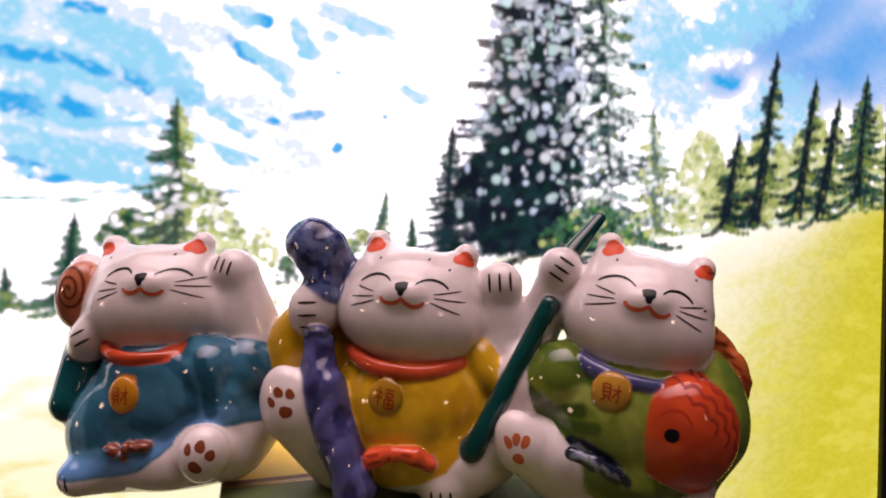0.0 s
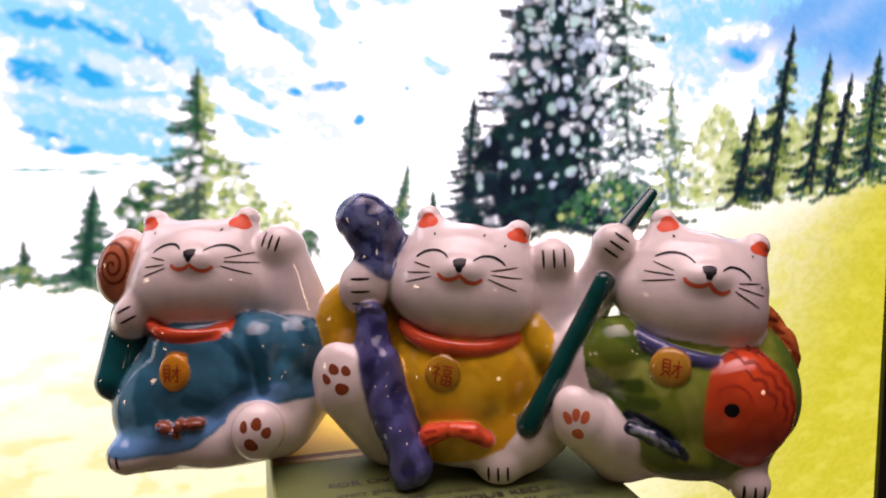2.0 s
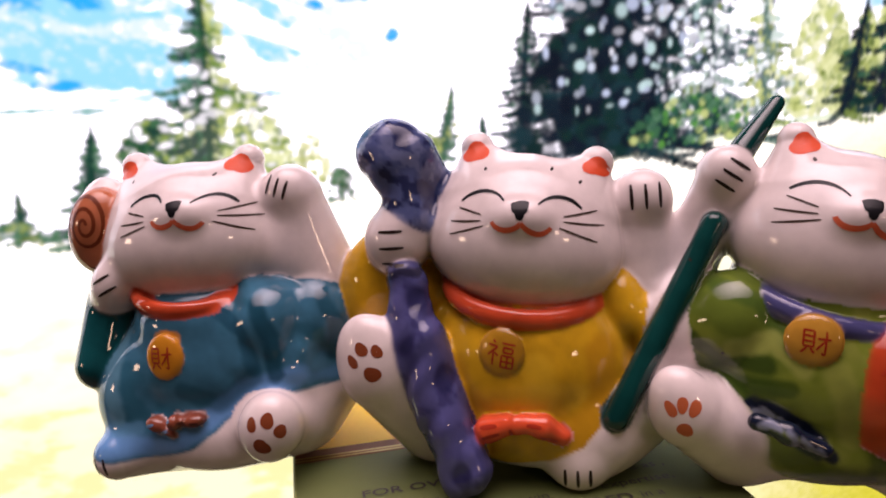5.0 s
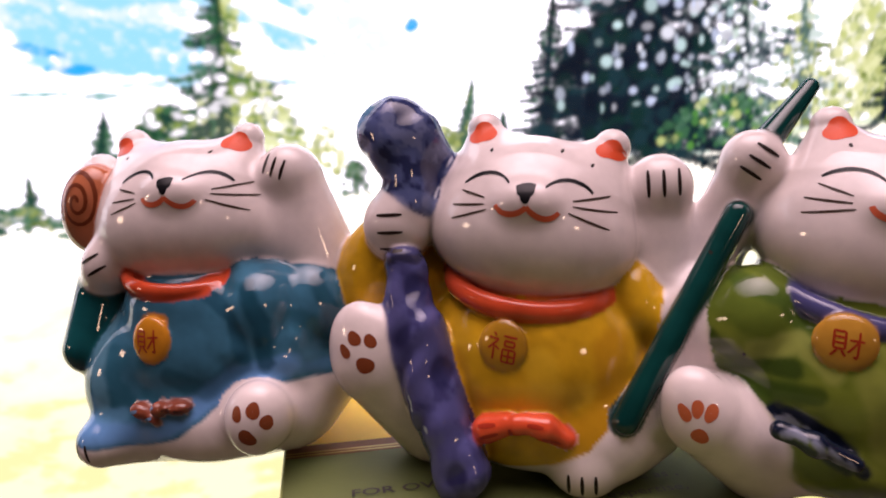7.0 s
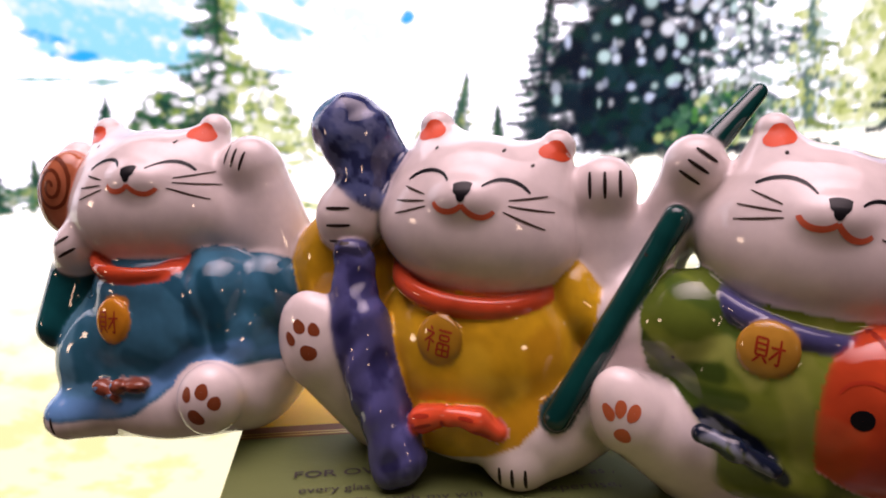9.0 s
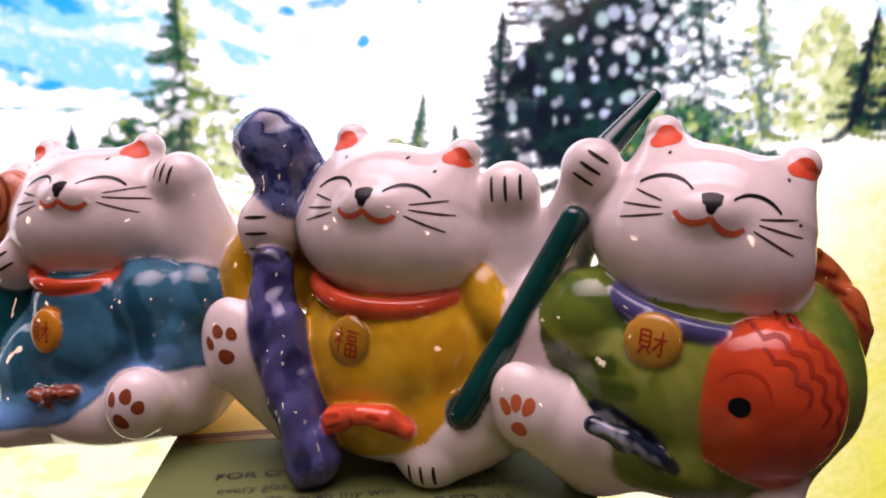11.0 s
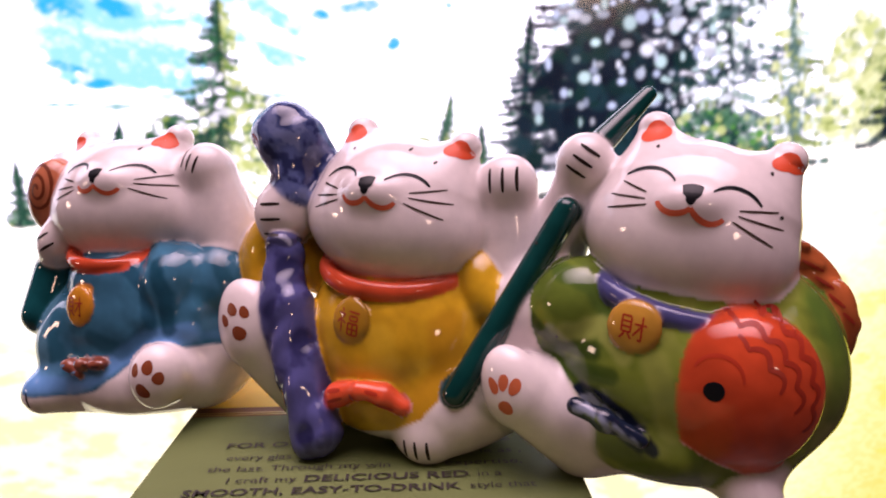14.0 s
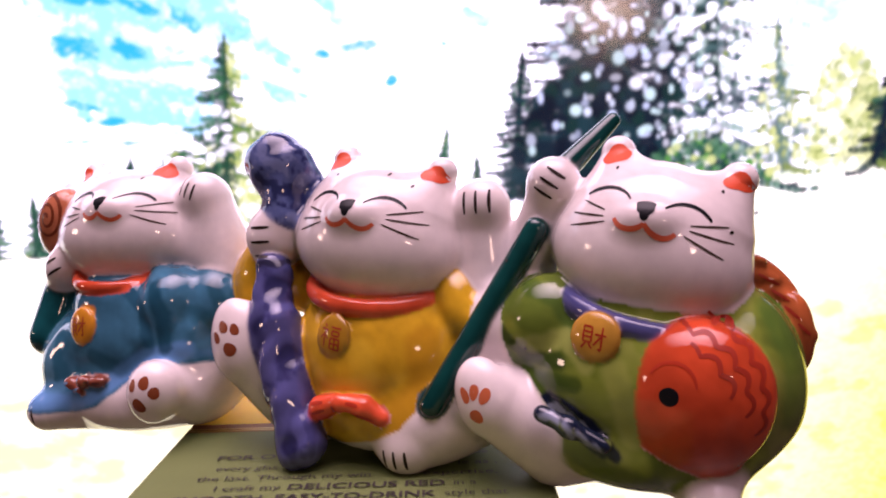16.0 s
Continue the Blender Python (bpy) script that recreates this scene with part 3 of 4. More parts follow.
# cat in the yellow coat
ball(0, 0, 19.5, 21.0, 18.5, 19.5, YELLOW_G, 3.0)
ball(2, 0, 9.5, 23.0, 18.6, 10.5, WHITE_G, 3.0)
ball(11.5, -6, 9.5, 10.5, 11.5, 9.5, WHITE_G, 4.0)
ball(-29.8, 1.0, 33.5, 8.8, 8.6, 12.5, YELLOW_G, 1.2, (0, 20, 0))
ball(-24.6, -4.6, 44.2, 6.4, 6.2, 6.8, WHITE_G, 1.0)
limb((-25.8, -1.4, 60.4), (-25.2, -1.6, 59.6), 6.5, 6.5, BATON_G, 1.0)
limb((-22.5, -0.8, 59.0), (-18.6, 0.6, 53.5), 5.4, 4.2, BATON_G, 2.5)
limb((-23.6, -2.2, 58.0), (-21.8, -4.6, 48.6), 5.0, 4.4, BATON_G, 2.5)
ball(-17.6, 2.4, 44.5, 5.6, 5.5, 8.0, WHITE_G, 1.5)
ball(-19.5, 2.0, 33.5, 6.5, 6.5, 8.0, YELLOW_G, 1.5)
limb((-22.6, -9.2, 37.6), (-20.0, -13.4, 27.0), 3.9, 4.7, VIOLET_G, 0.6)
limb((-20.0, -13.4, 27.0), (-11.2, -19.6, 4.6), 4.9, 4.9, VIOLET_G, 1.5)
limb((-18, -4, 9.0), (-27.0, -10.5, 20.5), 10.5, 8.6, WHITE_G, 1.6)
ball(-28.7, -14.2, 24.2, 6.7, 4.4, 8.2, WHITE_G, 3.0, (0, -10, -12))
limb((21.2, 2.0, 35.5), (20.6, 2.4, 48.5), 7.0, 5.2, WHITE_G, 2.0)
ball(20.9, 1.4, 50.6, 5.6, 5.3, 5.5, WHITE_G, 2.0)
ball(28.0, 3.5, 38.0, 6.0, 4.8, 7.5, WHITE_G, 3.0)
ball(17.6, -2.5, 30.0, 5.4, 6.5, 8.6, YELLOW_G, 1.2, (0, -18, 0))
limb((17.5, -4.0, 10.0), (9.6, -13.2, 4.5), 8.8, 4.8, WHITE_G, 4.0)
ball(9.0, -14.2, 4.4, 5.0, 4.6, 4.5, WHITE_G, 2.5)
limb((-6.8, -18.4, 12.4), (-3.2, -19.4, 14.0), 2.5, 1.9, RED_G, 0.7)
ball(-1.6, -20.2, 14.4, 1.7, 1.6, 1.8, RED_G, 0.5)
limb((-0.4, -19.6, 14.4), (3.0, -19.2, 13.8), 1.7, 2.1, RED_G, 0.7)
limb((3.0, -19.2, 13.6), (6.0, -18.4, 11.6), 2.1, 1.5, RED_G, 0.7)

# cat in the green coat
ball(52.5, 0, 20, 23.5, 20.0, 19.5, GREEN_G, 3.0)
ball(53, 0, 9, 23.0, 19.5, 10.0, WHITE_G, 3.0)
limb((30.0, 4.0, 38), (35.2, 1.6, 53.6), 5.4, 4.7, WHITE_G, 2.5)
ball(35.7, 0.5, 55.2, 5.0, 4.6, 4.8, WHITE_G, 2.0, (0, 25, 0))
ball(36.0, -6.0, 29.5, 8.6, 8.4, 9.4, GREEN_G, 1.4, (0, 35, 0))
limb((38, -8, 8.0), (28.0, -14.2, 15.8), 9.2, 6.8, WHITE_G, 3.0)
ball(27, -2, 27, 8, 9, 9.5, WHITE_G, 2.5)
ball(26.4, -16.8, 17.6, 5.4, 4.2, 7.2, WHITE_G, 1.4, (0, -14, -10))
ball(71.6, -1.0, 21.8, 8.4, 11.5, 14.5, GREEN_G, 3.0, (0, -12, 0))
ball(62.8, -14.0, 20.2, 12.2, 8.4, 13.2, FISH_G, 0.8, (0, 8, 6))
ball(72.6, 5.0, 34.0, 5.6, 3.6, 10.0, TAIL_G, 0.8, (0, -42, 10))
ball(78.4, 3.4, 27.5, 3.2, 3.6, 7.4, TAIL_G, 0.8, (0, -4, 0))
for i in range(5):
    limb((68.6 + 2.4 * i, 1.6 + 0.2 * i, 41.6 - 3.2 * i), (72.6 + 2.1 * i, 2.4 + 0.2 * i, 40.6 - 3.3 * i), 0.8, 0.7, TAIL_G, 1.6)
limb((64, -10, 6.0), (65.6, -15.6, 3.0), 7.0, 4.6, WHITE_G, 2.8)
limb((37.6, 2.2, 57.6), (45.5, 9.1, 66.6), 2.5, 1.5, STICK_G, 0.5)
limb((33.0, -3.4, 46.6), (15.6, -15.8, 14.2), 2.2, 2.3, STICK_G, 0.5)
limb((34.0, 0.4, 46.0), (18.4, -11.6, 13.0), 2.2, 2.4, WHITE_G, 2.5)
limb((38.0, -20.0, 16.6), (42.0, -20.6, 15.4), 1.5, 1.5, GREEN_G, 1.2)
limb((42.5, -20.6, 15.2), (48.6, -20.6, 12.4), 1.5, 1.3, GREEN_G, 1.2)
ball(43.0, -21.2, 15.0, 1.8, 1.4, 1.8, GREEN_G, 1.0)

# collars and their coins
ring(-67.0, -3.0, 34.6, 12.4, 13.0, 1.3, RED_G, (6, 2, 0))
ring(-0.9, -2.5, 34.2, 14.2, 12.6, 1.6, RED_G, (10, 5, 0))
ring(53.0, -2.5, 33.4, 15.2, 13.4, 1.7, VIOLET_G, (10, 12, 0))
ball(-67.4, -19.3, 25.2, 3.9, 1.3, 4.4, COIN_G, 0.3, (-10, 0, -6))
ball(-4.2, -16.8, 26.6, 4.2, 1.3, 4.4, COIN_M, 0.3, (-12, 0, -14))
ball(46.6, -17.2, 30.0, 4.5, 1.4, 4.3, COIN_R, 0.3, (-14, 0, -14))

STEP = 0.46
lo = np.array((-98.0, -30.0, -1.5))
size = np.array((188.0, 58.0, 75.0))


def sampled(h):
    n = (size / h).astype(int) + 1
    return n, [lo[i] + np.arange(n[i]) * h for i in range(3)]


def chunks(fn, p, n=150000):
    return np.concatenate([fn(p[i:i + n]) for i in range(0, len(p), n)]) if len(p) else np.zeros(0)


# coarse pass, then fine cells near the skin only
cn, cax = sampled(2.0)
cp = np.stack(np.meshgrid(*cax, indexing="ij"), -1).reshape(-1, 3).astype(np.float32)
cd = chunks(solid, cp).reshape(cn)
fn_, fax = sampled(STEP)
ratio = 2.0 / STEP
near_i = [np.minimum(np.rint(np.arange(fn_[i]) / ratio).astype(int), cn[i] - 1) for i in range(3)]
field = cd[np.ix_(*near_i)].astype(np.float32)
close = np.argwhere(np.abs(field) < 2.6)
field[tuple(close.T)] = chunks(solid, (lo + close * STEP).astype(np.float32))

inside = field < 0
corners = [(i, j, k) for i in (0, 1) for j in (0, 1) for k in (0, 1)]
count = sum(inside[i:fn_[0] - 1 + i, j:fn_[1] - 1 + j, k:fn_[2] - 1 + k].astype(np.int8) for i, j, k in corners)
cells = np.argwhere((count > 0) & (count < 8))
number = np.full(fn_ - 1, -1, np.int32)
number[tuple(cells.T)] = np.arange(len(cells))
total, weight = np.zeros((len(cells), 3)), np.zeros(len(cells))
for a in corners:
    for ax in range(3):
        if a[ax]:
            continue
        b = list(a)
        b[ax] = 1
        va, vb = field[tuple((cells + a).T)], field[tuple((cells + b).T)]
        cross = (va < 0) != (vb < 0)
        t = np.where(cross, va / np.where(cross, va - vb, 1), 0)
        at = np.array(a, float) + 0 * cells
        at[:, ax] += t
        total += at * cross[:, None]
        weight += cross
skin = lo + (cells + total / weight[:, None]) * STEP
faces = []
for ax in range(3):
    u, v = (ax + 1) % 3, (ax + 2) % 3
    sa, sb = [slice(None)] * 3, [slice(None)] * 3
    sa[ax], sb[ax] = slice(0, -1), slice(1, None)
    e = np.argwhere(inside[tuple(sa)] != inside[tuple(sb)])
    e = e[(e[:, u] > 0) & (e[:, v] > 0) & (e[:, u] < fn_[u] - 1) & (e[:, v] < fn_[v] - 1)]
    q = []
    for du, dv in ((1, 1), (0, 1), (0, 0), (1, 0)):
        c = e.copy()
        c[:, u] -= du
        c[:, v] -= dv
        q.append(number[tuple(c.T)])
    q = np.stack(q, 1)
    flip = ~inside[tuple(e.T)]
    q[flip] = q[flip][:, ::-1]
    faces.append(q)
faces = np.concatenate(faces)


def slopes(p, h=0.15):
    g = np.stack([chunks(solid, (p + o).astype(np.float32)) - chunks(solid, (p - o).astype(np.float32)) for o in np.eye(3) * h], 1)
    return g / np.maximum(np.linalg.norm(g, axis=1, keepdims=True), 1e-6)


normal = slopes(skin)
skin = skin - normal * np.clip(chunks(solid, skin.astype(np.float32)), -0.4, 0.4)[:, None]


# ---- glaze colours of the figurine ----
def grain3(p, f, n=3):
    return (fbm2(p[:, 0] * f + p[:, 1] * f * 0.6 + 40, p[:, 2] * f + p[:, 1] * f * 0.35 + 40, n) - 0.5) * 2


# soft marks on coats and staff: brushwork, plus painted fold shade and highlights
SOFT_MARKS = []


def soft_mark(pts, width, ground, colour, strength):
    SOFT_MARKS.append((pts, width, ground, colour, strength))


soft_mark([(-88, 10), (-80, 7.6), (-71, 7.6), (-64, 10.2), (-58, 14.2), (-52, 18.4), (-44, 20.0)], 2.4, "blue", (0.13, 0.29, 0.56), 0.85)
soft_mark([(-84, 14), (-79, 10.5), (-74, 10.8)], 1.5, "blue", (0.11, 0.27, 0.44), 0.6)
# pale screen reflection painted down the blue coat's left side
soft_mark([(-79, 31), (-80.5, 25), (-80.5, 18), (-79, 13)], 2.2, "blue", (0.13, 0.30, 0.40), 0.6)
# shade of the blue sleeve's folds, painted as dark lines
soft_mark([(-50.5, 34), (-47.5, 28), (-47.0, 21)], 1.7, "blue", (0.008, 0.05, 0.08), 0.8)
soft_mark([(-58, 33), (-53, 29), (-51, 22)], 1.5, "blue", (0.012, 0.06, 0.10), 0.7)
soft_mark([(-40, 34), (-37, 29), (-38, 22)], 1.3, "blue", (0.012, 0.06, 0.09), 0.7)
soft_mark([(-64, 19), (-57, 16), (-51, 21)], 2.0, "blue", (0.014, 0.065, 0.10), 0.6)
# green coat: dark strokes shade creases and edges, paler ones are painted highlights
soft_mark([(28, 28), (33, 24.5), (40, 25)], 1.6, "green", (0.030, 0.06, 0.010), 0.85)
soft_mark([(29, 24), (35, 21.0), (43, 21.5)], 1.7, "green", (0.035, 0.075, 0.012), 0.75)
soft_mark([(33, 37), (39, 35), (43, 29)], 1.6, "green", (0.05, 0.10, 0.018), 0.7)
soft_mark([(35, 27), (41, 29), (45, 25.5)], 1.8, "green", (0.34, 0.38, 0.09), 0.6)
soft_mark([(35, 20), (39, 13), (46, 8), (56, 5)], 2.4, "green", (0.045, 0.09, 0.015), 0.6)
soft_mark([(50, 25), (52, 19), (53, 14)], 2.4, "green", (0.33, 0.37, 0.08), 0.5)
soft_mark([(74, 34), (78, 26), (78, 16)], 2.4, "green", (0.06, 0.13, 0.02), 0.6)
# yellow coat's roundness shaded in colour: darker sides, lighter middle
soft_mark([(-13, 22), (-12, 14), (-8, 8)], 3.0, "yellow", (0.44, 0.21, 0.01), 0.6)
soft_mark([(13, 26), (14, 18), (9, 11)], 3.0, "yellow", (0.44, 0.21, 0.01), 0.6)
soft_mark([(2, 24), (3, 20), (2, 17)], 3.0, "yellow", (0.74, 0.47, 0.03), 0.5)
soft_mark([(36.8, 14.2), (36.4, 16.8), (38.4, 18.4), (41.7, 17.4), (45.0, 15.8), (48.0, 13.4), (50.2, 10.2)], 1.25, "green", (0.008, 0.013, 0.03), 1.0)
soft_mark([(37.2, 15.2), (40.9, 14.8), (44.6, 13.0), (48.0, 10.6)], 1.3, "green", (0.015, 0.03, 0.045), 0.95)
soft_mark([(38.3, 16.5), (39.8, 17.0), (41.1, 16.2)], 0.65, "green", (0.24, 0.27, 0.36), 0.85)
soft_mark([(42.3, 16.0), (43.2, 15.0), (43.5, 14.0)], 0.65, "green", (0.22, 0.25, 0.34), 0.85)
soft_mark([(44.5, 14.8), (45.5, 13.8), (45.8, 12.6)], 0.65, "green", (0.22, 0.25, 0.34), 0.85)
soft_mark([(47.0, 12.8), (47.9, 11.6)], 0.5, "green", (0.20, 0.23, 0.32), 0.8)
soft_mark([(-25.4, 39.0), (-22.6, 40.0), (-19.8, 39.4)], 0.9, "violet", (0.02, 0.02, 0.04), 0.9)


def off_line(x, z, pts):
    """Distance in the front view from each place to a line of points."""
    best = np.full(len(x), 1e3)
    for (ax, az), (bx, bz) in zip(pts[:-1], pts[1:]):
        dx, dz = bx - ax, bz - az
        t = np.clip(((x - ax) * dx + (z - az) * dz) / (dx * dx + dz * dz), 0, 1)
        best = np.minimum(best, np.hypot(x - ax - t * dx, z - az - t * dz))
    return best


def repaint(p):
    """Brushed colour at each place: the nearest shape's glaze, then hems, scales and mottling."""
    ds = np.stack([distance(s, p.astype(np.float32)) for s in SHAPES], 1)
    cols = np.array([s[4] for s in SHAPES], np.float32)
    w = np.exp(-(ds - ds.min(1, keepdims=True)) / 0.16)
    w /= w.sum(1, keepdims=True)
    c = w @ cols
    first = ds.argmin(1)
    kind = cols[first]
    x, y, z = p.T
    wob = grain3(p, 0.12) * 1.2

    def over(mask, colour):
        nonlocal c
        m = np.clip(mask, 0, 1)[:, None]
        c = c * (1 - m) + np.asarray(colour, np.float32) * m

    def of(colour):
        return np.all(np.abs(kind - np.asarray(colour, np.float32)) < 1e-4, axis=1)

    white = of(WHITE_G)
    # blue coat runs down over the hip in a wavy hem
    bodyL = (x < -36) & (of(BLUE_G) | (white & (z < 22) & (ds[:, SHAPE_AT["L_leg"]] > 1.0) & (ds[:, SHAPE_AT["L_sole"]] > 1.5)))
    hem = np.interp(x, [-90, -84, -78, -70, -62, -56, -50, -40], [7.5, 5.5, 5.0, 5.5, 8.0, 12.5, 16.5, 17.0]) + wob * 0.6
    over(bodyL * step(-0.5, 0.5, z - hem), BLUE_G)
    over(bodyL * step(0.5, -0.5, z - hem), WHITE_G)
    over(bodyL * step(1.6, 0.3, np.abs(z - hem - 2.2)) * 0.5, (0.09, 0.22, 0.42))
    # yellow coat ends above the feet
    bodyM = (x > -22) & (x < 24) & (of(YELLOW_G) | (white & (z < 20) & (y < -5)))
    bodyM = bodyM * step(0.3, 1.3, np.minimum(ds[:, SHAPE_AT["M_foot"]], ds[:, SHAPE_AT["M_leg"]]))
    hem = np.interp(x, [-20, -10, -4, 4, 10, 14, 20], [6, 4.5, 4.2, 6.5, 9.5, 14, 22]) + wob * 0.5
    over(bodyM * step(-0.5, 0.5, z - hem), YELLOW_G)
    over(bodyM * step(0.5, -0.5, z - hem), WHITE_G)
    # green coat
    bodyR = (x > 28) & (of(GREEN_G) | (white & (z < 22) & (y < 2))) 
    bodyR = bodyR * step(0.3, 1.3, np.minimum(np.minimum(ds[:, SHAPE_AT["R_leg"]], ds[:, SHAPE_AT["R_sole"]]), ds[:, SHAPE_AT["R_foot"]]))
    hem = np.interp(x, [30, 38, 44, 52, 60, 70, 80], [15, 9, 4.5, 2.5, 3.5, 5.0, 8.0]) + wob * 0.5
    over(bodyR * step(-0.5, 0.5, z - hem), GREEN_G)
    over(bodyR * step(0.5, -0.5, z - hem), WHITE_G)
    bodyM, bodyR = bodyM > 0.5, bodyR > 0.5
    n1, n2 = np.clip(1.9 * grain3(p + 60, 0.12, 3), -1, 1), np.clip(1.3 * grain3(p + 11, 0.33, 3), -1, 1)
    sat = step(0.05, 0.3, (c.max(1) - c.min(1)) / np.maximum(c.max(1), 1e-3))
    c *= (1 + sat * (0.20 * n1 + 0.14 * n2))[:, None]
    # thin and thick glaze
    g = (of(GREEN_G) | bodyR) & (c[:, 2] < 0.25)
    over(g * step(0.0, 0.7, n1) * 0.6, (0.035, 0.075, 0.012))
    over(g * step(0.1, 0.5, -n1) * 0.35, (0.34, 0.38, 0.08))
    b = (of(BLUE_G) | bodyL) & (c[:, 0] < 0.25)
    over(b * step(0.0, 0.7, n1) * 0.6, (0.012, 0.075, 0.11))
    # staff and baton relief repeated in colour: dents darker, knots paler
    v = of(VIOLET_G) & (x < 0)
    relief = lumps(p)
    over(v * step(-0.05, -0.55, relief) * 0.75, (0.012, 0.012, 0.05))
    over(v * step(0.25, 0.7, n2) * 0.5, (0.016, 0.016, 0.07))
    over(v * step(0.1, 0.5, -n2) * step(-0.2, 0.4, relief) * 0.35, (0.11, 0.11, 0.27))
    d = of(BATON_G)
    over(d * step(0.0, -0.5, relief) * 0.7, (0.012, 0.02, 0.07))
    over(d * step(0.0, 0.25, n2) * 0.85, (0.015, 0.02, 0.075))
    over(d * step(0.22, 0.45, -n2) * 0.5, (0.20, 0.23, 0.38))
    grounds = {"blue": (of(BLUE_G) | bodyL) & (c[:, 0] < 0.25), "green": (of(GREEN_G) | bodyR) & (c[:, 2] < 0.25), "yellow": (of(YELLOW_G) | bodyM) & (c[:, 2] < 0.2), "violet": of(VIOLET_G) & (x < 0)}
    grounds["green"] = grounds["green"] & ~of(WHITE_G) | (bodyR & (c[:, 2] < 0.25))
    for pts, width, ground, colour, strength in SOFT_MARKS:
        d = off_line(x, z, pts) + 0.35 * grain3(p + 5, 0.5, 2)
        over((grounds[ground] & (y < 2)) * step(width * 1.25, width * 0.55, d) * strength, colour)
    return np.maximum(c, 0.002)


SHAPE_AT = {}
for i, s in enumerate(SHAPES):
    for key, where in (("L_leg", (-54, -8, 8.5)), ("L_sole", (-47.2, -20.6, 12.2)), ("M_foot", (9.0, -14.2, 4.4)), ("M_leg", (-18, -4, 9.0)), ("R_leg", (38, -8, 8.0)), ("R_sole", (26.4, -16.8, 17.6)), ("R_foot", (64, -10, 6.0))):
        if np.allclose(s[1], where):
            SHAPE_AT[key] = i
paint = chunks(repaint, skin, 40000)

extra_v, extra_q, extra_c = [], [], []
extra_n = len(skin)


def drape(xz):
    """Lays points given by x and z on the figurine's front."""
    i = np.clip(((xz - lo[[0, 2]]) / STEP).round().astype(int), 0, fn_[[0, 2]] - 1)
    column = inside[i[:, 0], :, i[:, 1]]
    hit = column.any(1)
    y = lo[1] + column.argmax(1) * STEP
    p = np.column_stack([xz[:, 0], np.where(hit, y, 0.0), xz[:, 1]])
    for _ in range(5):
        p[:, 1] += np.clip(0.9 * solid(p.astype(np.float32)), -0.5, 0.5)
    return p


def add_patch(grid, colour, lift):
    """grid: rows x columns x 2 of x and z."""
    global extra_n
    r, k = grid.shape[:2]
    p = np.column_stack([grid.reshape(-1, 2), np.full(r * k, lift)])
    i = extra_n + np.arange(r * k).reshape(r, k)
    extra_q.append(np.stack([i[:-1, :-1], i[:-1, 1:], i[1:, 1:], i[1:, :-1]], -1).reshape(-1, 4))
    extra_v.append(p)
    extra_c.append(np.tile(np.asarray(colour, np.float32), (r * k, 1)))
    extra_n += r * k


def brush(points, width, colour=INK_G, lift=0.07, taper=0.35):
    """A brush stroke along points (x, z), swelling in its middle."""
    pts = np.asarray(points, float)
    t = np.linspace(0, 1, len(pts))
    n = 6 * (len(pts) - 1) + 1
    tt = np.linspace(0, 1, n)
    if len(pts) > 2:
        deg = min(len(pts) - 1, 3)
        if len(pts) <= 4:
            line = np.stack([np.polyval(np.polyfit(t, pts[:, i], deg), tt) for i in range(2)], 1)
        else:
            line = np.stack([np.interp(tt, t, pts[:, i]) for i in range(2)], 1)
            for _ in range(3):
                line[1:-1] = (line[:-2] + 2 * line[1:-1] + line[2:]) / 4
    else:
        line = np.stack([np.interp(tt, t, pts[:, i]) for i in range(2)], 1)
    d = np.gradient(line, axis=0)
    d /= np.maximum(np.linalg.norm(d, axis=1, keepdims=True), 1e-6)
    side = np.column_stack([-d[:, 1], d[:, 0]])
    w = width / 2 * (taper + (1 - taper) * np.sin(np.pi * np.clip(tt * 0.92 + 0.04, 0, 1)) ** 0.6)
    grid = np.stack([line + side * (w * f)[:, None] for f in (1, 0, -1)], 1)
    add_patch(grid, colour, lift)


def spot(x, z, rx, rz, colour, turn=0.0, lift=0.06, wob=0.08, seed=1, three=0.0):
    r = random.Random(seed)
    ph = [r.uniform(0, 6.3) for _ in range(3)]
    a = np.linspace(0, 2 * np.pi, 29)
    rad = 1 + wob * (np.sin(2 * a + ph[0]) + 0.6 * np.sin(3 * a + ph[1]))
    rad = rad + three * np.cos(3 * (a - np.pi / 2))
    rad[-1] = rad[0]
    c, s = math.cos(radians(turn)), math.sin(radians(turn))
    rows = []
    for f in (0.02, 0.35, 0.7, 1.0):
        px, pz = rx * rad * np.cos(a) * f, rz * rad * np.sin(a) * f
        rows.append(np.stack([x + px * c - pz * s, z + px * s + pz * c], 1))
    add_patch(np.stack(rows, 0)[:, ::-1], colour, lift)


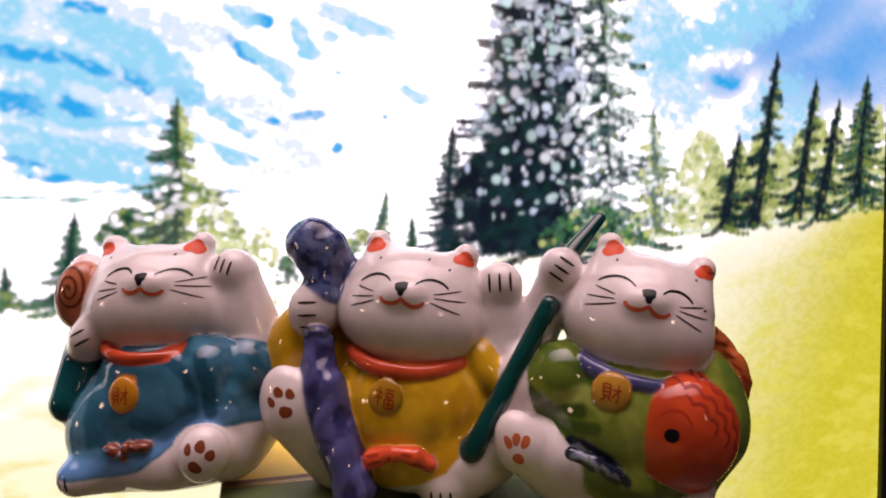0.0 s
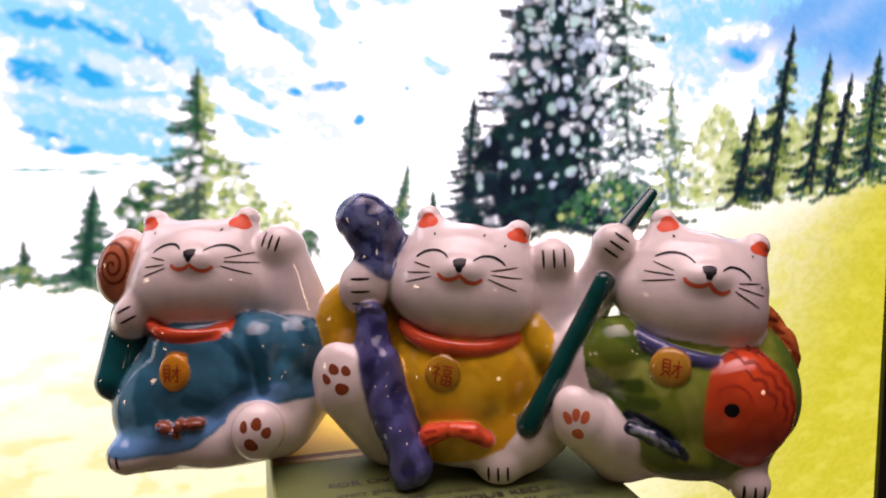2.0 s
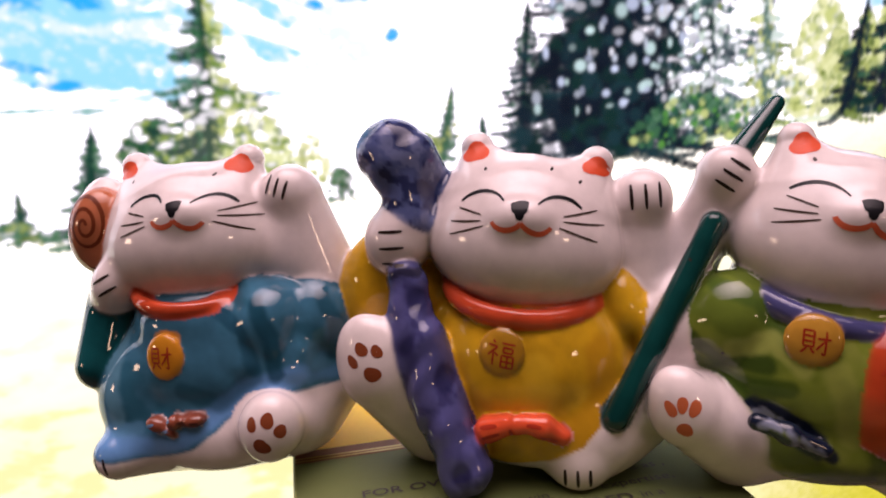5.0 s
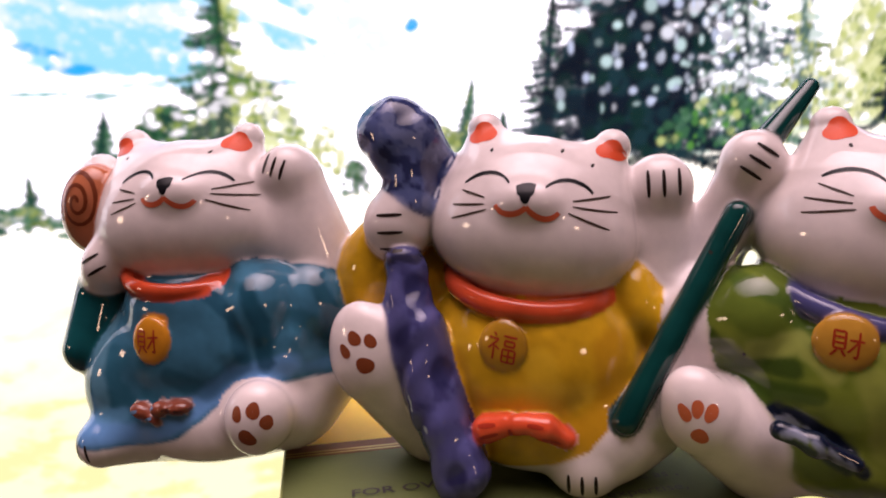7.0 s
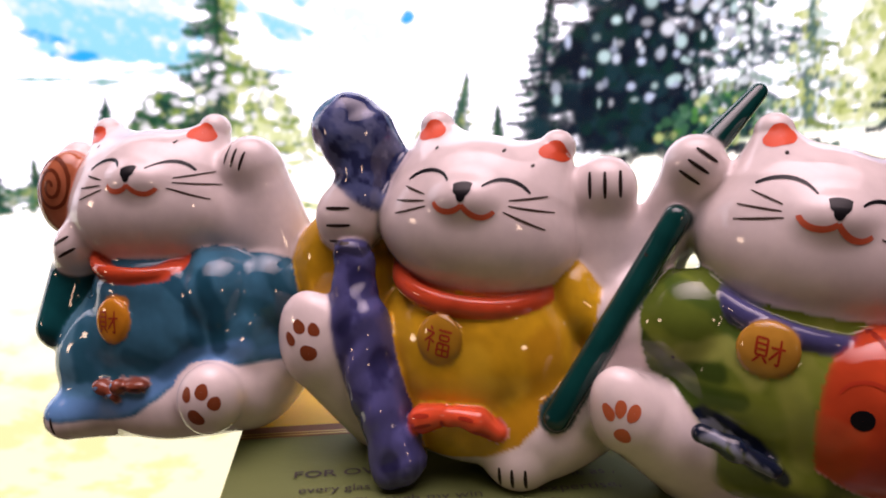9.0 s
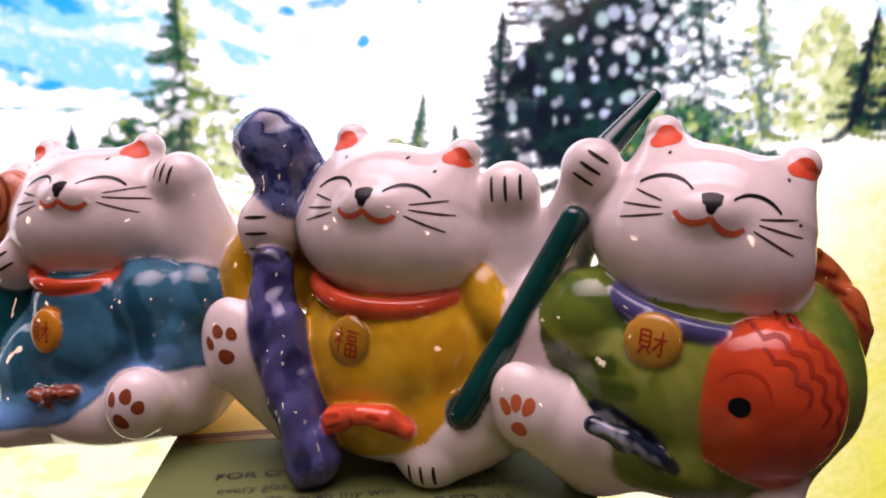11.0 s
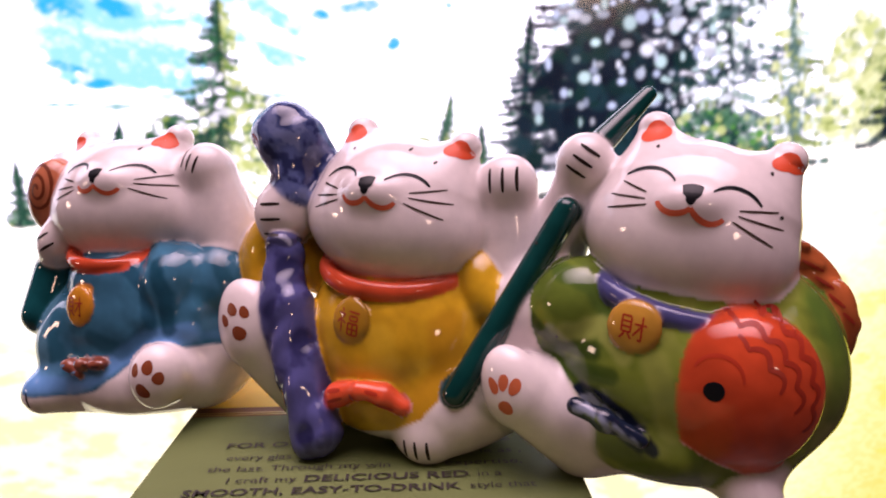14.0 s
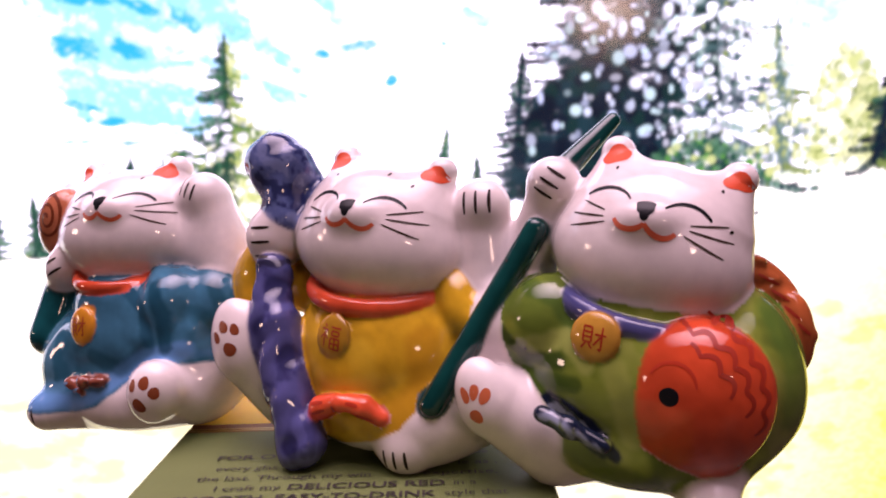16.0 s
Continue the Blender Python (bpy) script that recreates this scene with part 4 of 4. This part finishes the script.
def face(x, z, turn, grow=1.0):
    """Shut smiling eyes, nose, lips and whiskers about the nose at x, z."""
    c, s = math.cos(radians(turn)) * grow, math.sin(radians(turn)) * grow
    at = lambda *pts: [(x + a * c - b * s, z + a * s + b * c) for a, b in pts]
    brush(at((-10.6, 0.7), (-8.0, 2.2), (-5.2, 2.5), (-2.8, 1.2)), 0.55)
    brush(at((3.0, 0.6), (5.6, 1.4), (8.2, 0.8), (10.3, -0.9)), 0.55)
    brush(at((-1.5, 0.5), (0.1, 0.75), (1.5, 0.65)), 1.15, taper=0.6)
    spot(*at((0.05, 0.1))[0], 1.35 * grow, 0.9 * grow, INK_G, turn)
    spot(*at((0.0, -0.7))[0], 0.75 * grow, 1.0 * grow, INK_G, turn)
    brush(at((-4.9, -2.1), (-3.4, -3.3), (-1.4, -3.2), (0.1, -2.1)), 1.0, LIP_G, taper=0.6)
    brush(at((0.1, -2.1), (1.4, -3.5), (3.2, -4.2), (5.1, -3.3)), 1.0, LIP_G, taper=0.6)
    for a, b in (((-11.0, -0.4), (-6.9, -1.2)), ((-12.6, -2.8), (-6.9, -2.2)), ((-12.8, -5.0), (-6.5, -3.0)), ((7.2, -1.8), (13.0, -1.6)), ((7.2, -2.6), (14.2, -4.2)), ((6.5, -3.5), (13.0, -6.7))):
        brush(at(a, b), 0.36, (0.045, 0.028, 0.02))


face(-64.9, 52.5, 4, 0.95)
face(-0.6, 51.8, 0)
face(54.4, 51.2, -8)

# red ear linings
for m, rx, rz in ((HL, 18.7, 13.3), (HM, 18.2, 13.9), (HR, 17.6, 14.2)):
    for side in (-1, 1):
        e = m @ Vector((side * rx * 0.615, 3.4, rz * 1.00))
        spot(e.x, e.z - 0.9, 2.4, 1.6, RED_G, -14 * side - 4, wob=0.05, seed=3 + side, three=0.2)


def claws(x, z, length, gap, turn, n=3):
    c, s = math.cos(radians(turn)), math.sin(radians(turn))
    for i in range(n):
        o = (i - (n - 1) / 2) * gap
        bx, bz = x + o * c, z + o * s
        brush([(bx + s * length / 2, bz - c * length / 2), (bx - s * length / 2, bz + c * length / 2)], 0.62, (0.02, 0.012, 0.01))


claws(-48.4, 54.6, 3.6, 1.9, -16)
claws(-81.8, 37.4, 4.2, 2.6, 118, 2)
claws(-24.6, 43.9, 4.6, 3.0, 93)
claws(21.2, 51.6, 4.4, 2.5, 4)
claws(35.8, 55.2, 4.0, 2.2, 56)
claws(9.0, 3.7, 3.8, 2.2, 2)
claws(-81.0, 4.2, 3.4, 2.2, 8, 2)
claws(65.6, 2.6, 3.2, 2.2, 0)


def paw_pads(x, z, turn, grow, colour):
    c, s = math.cos(radians(turn)) * grow, math.sin(radians(turn)) * grow
    for i, (a, b, rx, rz) in enumerate(((0.0, -3.0, 1.9, 1.8), (-3.0, 1.2, 1.2, 1.5), (0.2, 2.8, 1.4, 1.6), (3.2, 0.9, 1.2, 1.5))):
        spot(x + a * c - b * s, z + a * s + b * c, rx * grow, rz * grow, colour, turn, seed=i + 9)


paw_pads(-46.6, 13.2, -12, 0.84, PAD_G)
paw_pads(-28.4, 25.0, 28, 0.82, PAD_G)
for i, (px, pz, rx, rz, turn) in enumerate(((24.2, 18.6, 0.9, 1.4, 18), (26.0, 19.5, 0.9, 1.4, 4), (28.0, 19.0, 0.95, 1.5, -12), (26.5, 15.2, 1.35, 1.2, 0))):
    spot(px, pz, rx, rz, PADR_G, turn, seed=i + 30)

# spiral of the shell
turns = np.linspace(0, 5.2 * np.pi, 40)
brush([(-86.8 + (0.3 + 0.26 * a) * math.cos(a), 48.6 + (0.4 + 0.36 * a) * math.sin(a)) for a in turns], 0.7, (0.16, 0.035, 0.012), taper=0.8)
# fish: eye, brow and scales
spot(58.9, 22.4, 1.5, 1.5, INK_G, wob=0.03)
brush([(56.0, 25.5), (58.5, 27.5), (61.5, 27.0), (63.0, 24.0)], 0.6, (0.40, 0.035, 0.012))
for r, a0, a1 in ((8.6, 10, 75), (10.8, -8, 88), (13.0, -22, 70)):
    arc = [radians(a0 + (a1 - a0) * k / 30) for k in range(31)]
    brush([(59.4 + (r + 1.1 * abs(math.sin(r * (a - arc[0]) / 1.25))) * math.cos(a), 21.2 + (r + 1.1 * abs(math.sin(r * (a - arc[0]) / 1.25))) * math.sin(a)) for a in arc], 0.75, (0.30, 0.028, 0.012), taper=0.5)
for i in range(4):
    brush([(72.0 + 2.2 * i, 38.5 - 2.8 * i), (75.5 + 1.7 * i, 36.5 - 2.8 * i)], 0.6, (0.30, 0.03, 0.012))

# strokes on the red bow and the brown belt
for a, b in (((-8.0, 13.6), (-5.0, 14.4)), ((-7.6, 11.8), (-4.6, 13.0)), ((0.2, 14.9), (2.8, 14.6)), ((2.6, 12.8), (5.4, 11.6)), ((-2.6, 14.2), (-2.4, 12.8))):
    brush([a, b], 0.7, (0.40, 0.035, 0.015))
for x, z, t in ((-70.2, 12.8, 20), (-66.4, 13.6, 60), (-63.6, 13.9, -30), (-61.2, 13.8, -20), (-67.6, 11.4, 30)):
    brush([(x - 0.8, z - 0.3), (x + 0.8, z + 0.012 * t)], 0.6, (0.13, 0.22, 0.36) if t > 0 else (0.07, 0.02, 0.012))

# specks in the glaze
for x, z in ((-77.0, 56.5), (-60.5, 57.5), (-7.2, 57.6), (4.6, 57.4), (9.5, 55.0), (67.5, 47.0), (66.0, 53.5), (48.5, 57.8), (28.5, 41.0), (33.5, 26.0)):
    spot(x, z, 0.28, 0.28, (0.02, 0.015, 0.012), wob=0.1, seed=int(z))

# coin characters
INK_COIN = (0.30, 0.035, 0.01)


def glyph(x, z, size, strokes, turn=0.0):
    c, s = math.cos(radians(turn)) * size, math.sin(radians(turn)) * size
    for st in strokes:
        brush([(x + a * c - b * s, z + a * s + b * c) for a, b in st], 0.36, INK_COIN, 0.06, 0.7)


WEALTH = [[(-0.9, 0.9), (-0.9, -0.3)], [(-0.9, 0.9), (-0.2, 0.9)], [(-0.2, 0.9), (-0.2, -0.3)], [(-0.9, 0.5), (-0.2, 0.5)], [(-0.9, 0.1), (-0.2, 0.1)], [(-0.9, -0.3), (-0.2, -0.3)], [(-0.65, -0.4), (-1.0, -0.9)], [(-0.4, -0.4), (-0.1, -0.8)],
          [(0.05, 0.4), (1.0, 0.4)], [(0.65, 1.0), (0.65, -0.8)], [(0.65, -0.85), (0.4, -0.7)], [(0.6, 0.3), (0.0, -0.5)]]
LUCK = [[(-0.7, 1.0), (-0.5, 0.8)], [(-1.0, 0.6), (-0.3, 0.6)], [(-0.3, 0.6), (-1.0, -0.2)], [(-0.6, 0.2), (-0.6, -0.9)], [(-0.5, 0.1), (-0.2, -0.1)], [(0.0, 0.9), (1.0, 0.9)], [(0.15, 0.6), (0.85, 0.6)], [(0.15, 0.6), (0.15, 0.25)], [(0.85, 0.6), (0.85, 0.25)], [(0.15, 0.25), (0.85, 0.25)],
        [(0.05, 0.0), (0.95, 0.0)], [(0.05, 0.0), (0.05, -0.9)], [(0.95, 0.0), (0.95, -0.9)], [(0.05, -0.9), (0.95, -0.9)], [(0.5, 0.0), (0.5, -0.9)], [(0.05, -0.45), (0.95, -0.45)]]
glyph(-67.4, 25.2, 2.2, WEALTH, 4)
glyph(-4.2, 26.6, 2.3, LUCK, -8)
glyph(46.6, 30.0, 2.05, WEALTH, -6)

laid = np.concatenate(extra_v)
drawn = chunks(drape, laid[:, :2], 60000)
drawn = drawn + slopes(drawn) * laid[:, 2:]
all_v = np.concatenate([skin, drawn]) / 1000
all_q = np.concatenate([faces] + extra_q)
all_c = np.concatenate([paint] + extra_c)
figurine = new("cat_figurine", numpy_mesh("cat_figurine", all_v, all_q, all_c, m_glaze))
figurine.data.materials.append(m_line)
slots = np.zeros(len(figurine.data.polygons), np.int32)
slots[len(faces):] = 1
figurine.data.polygons.foreach_set("material_index", slots)
tagged(figurine, "glazed ceramic trio of white cats in blue, yellow, green coats", "figurine")
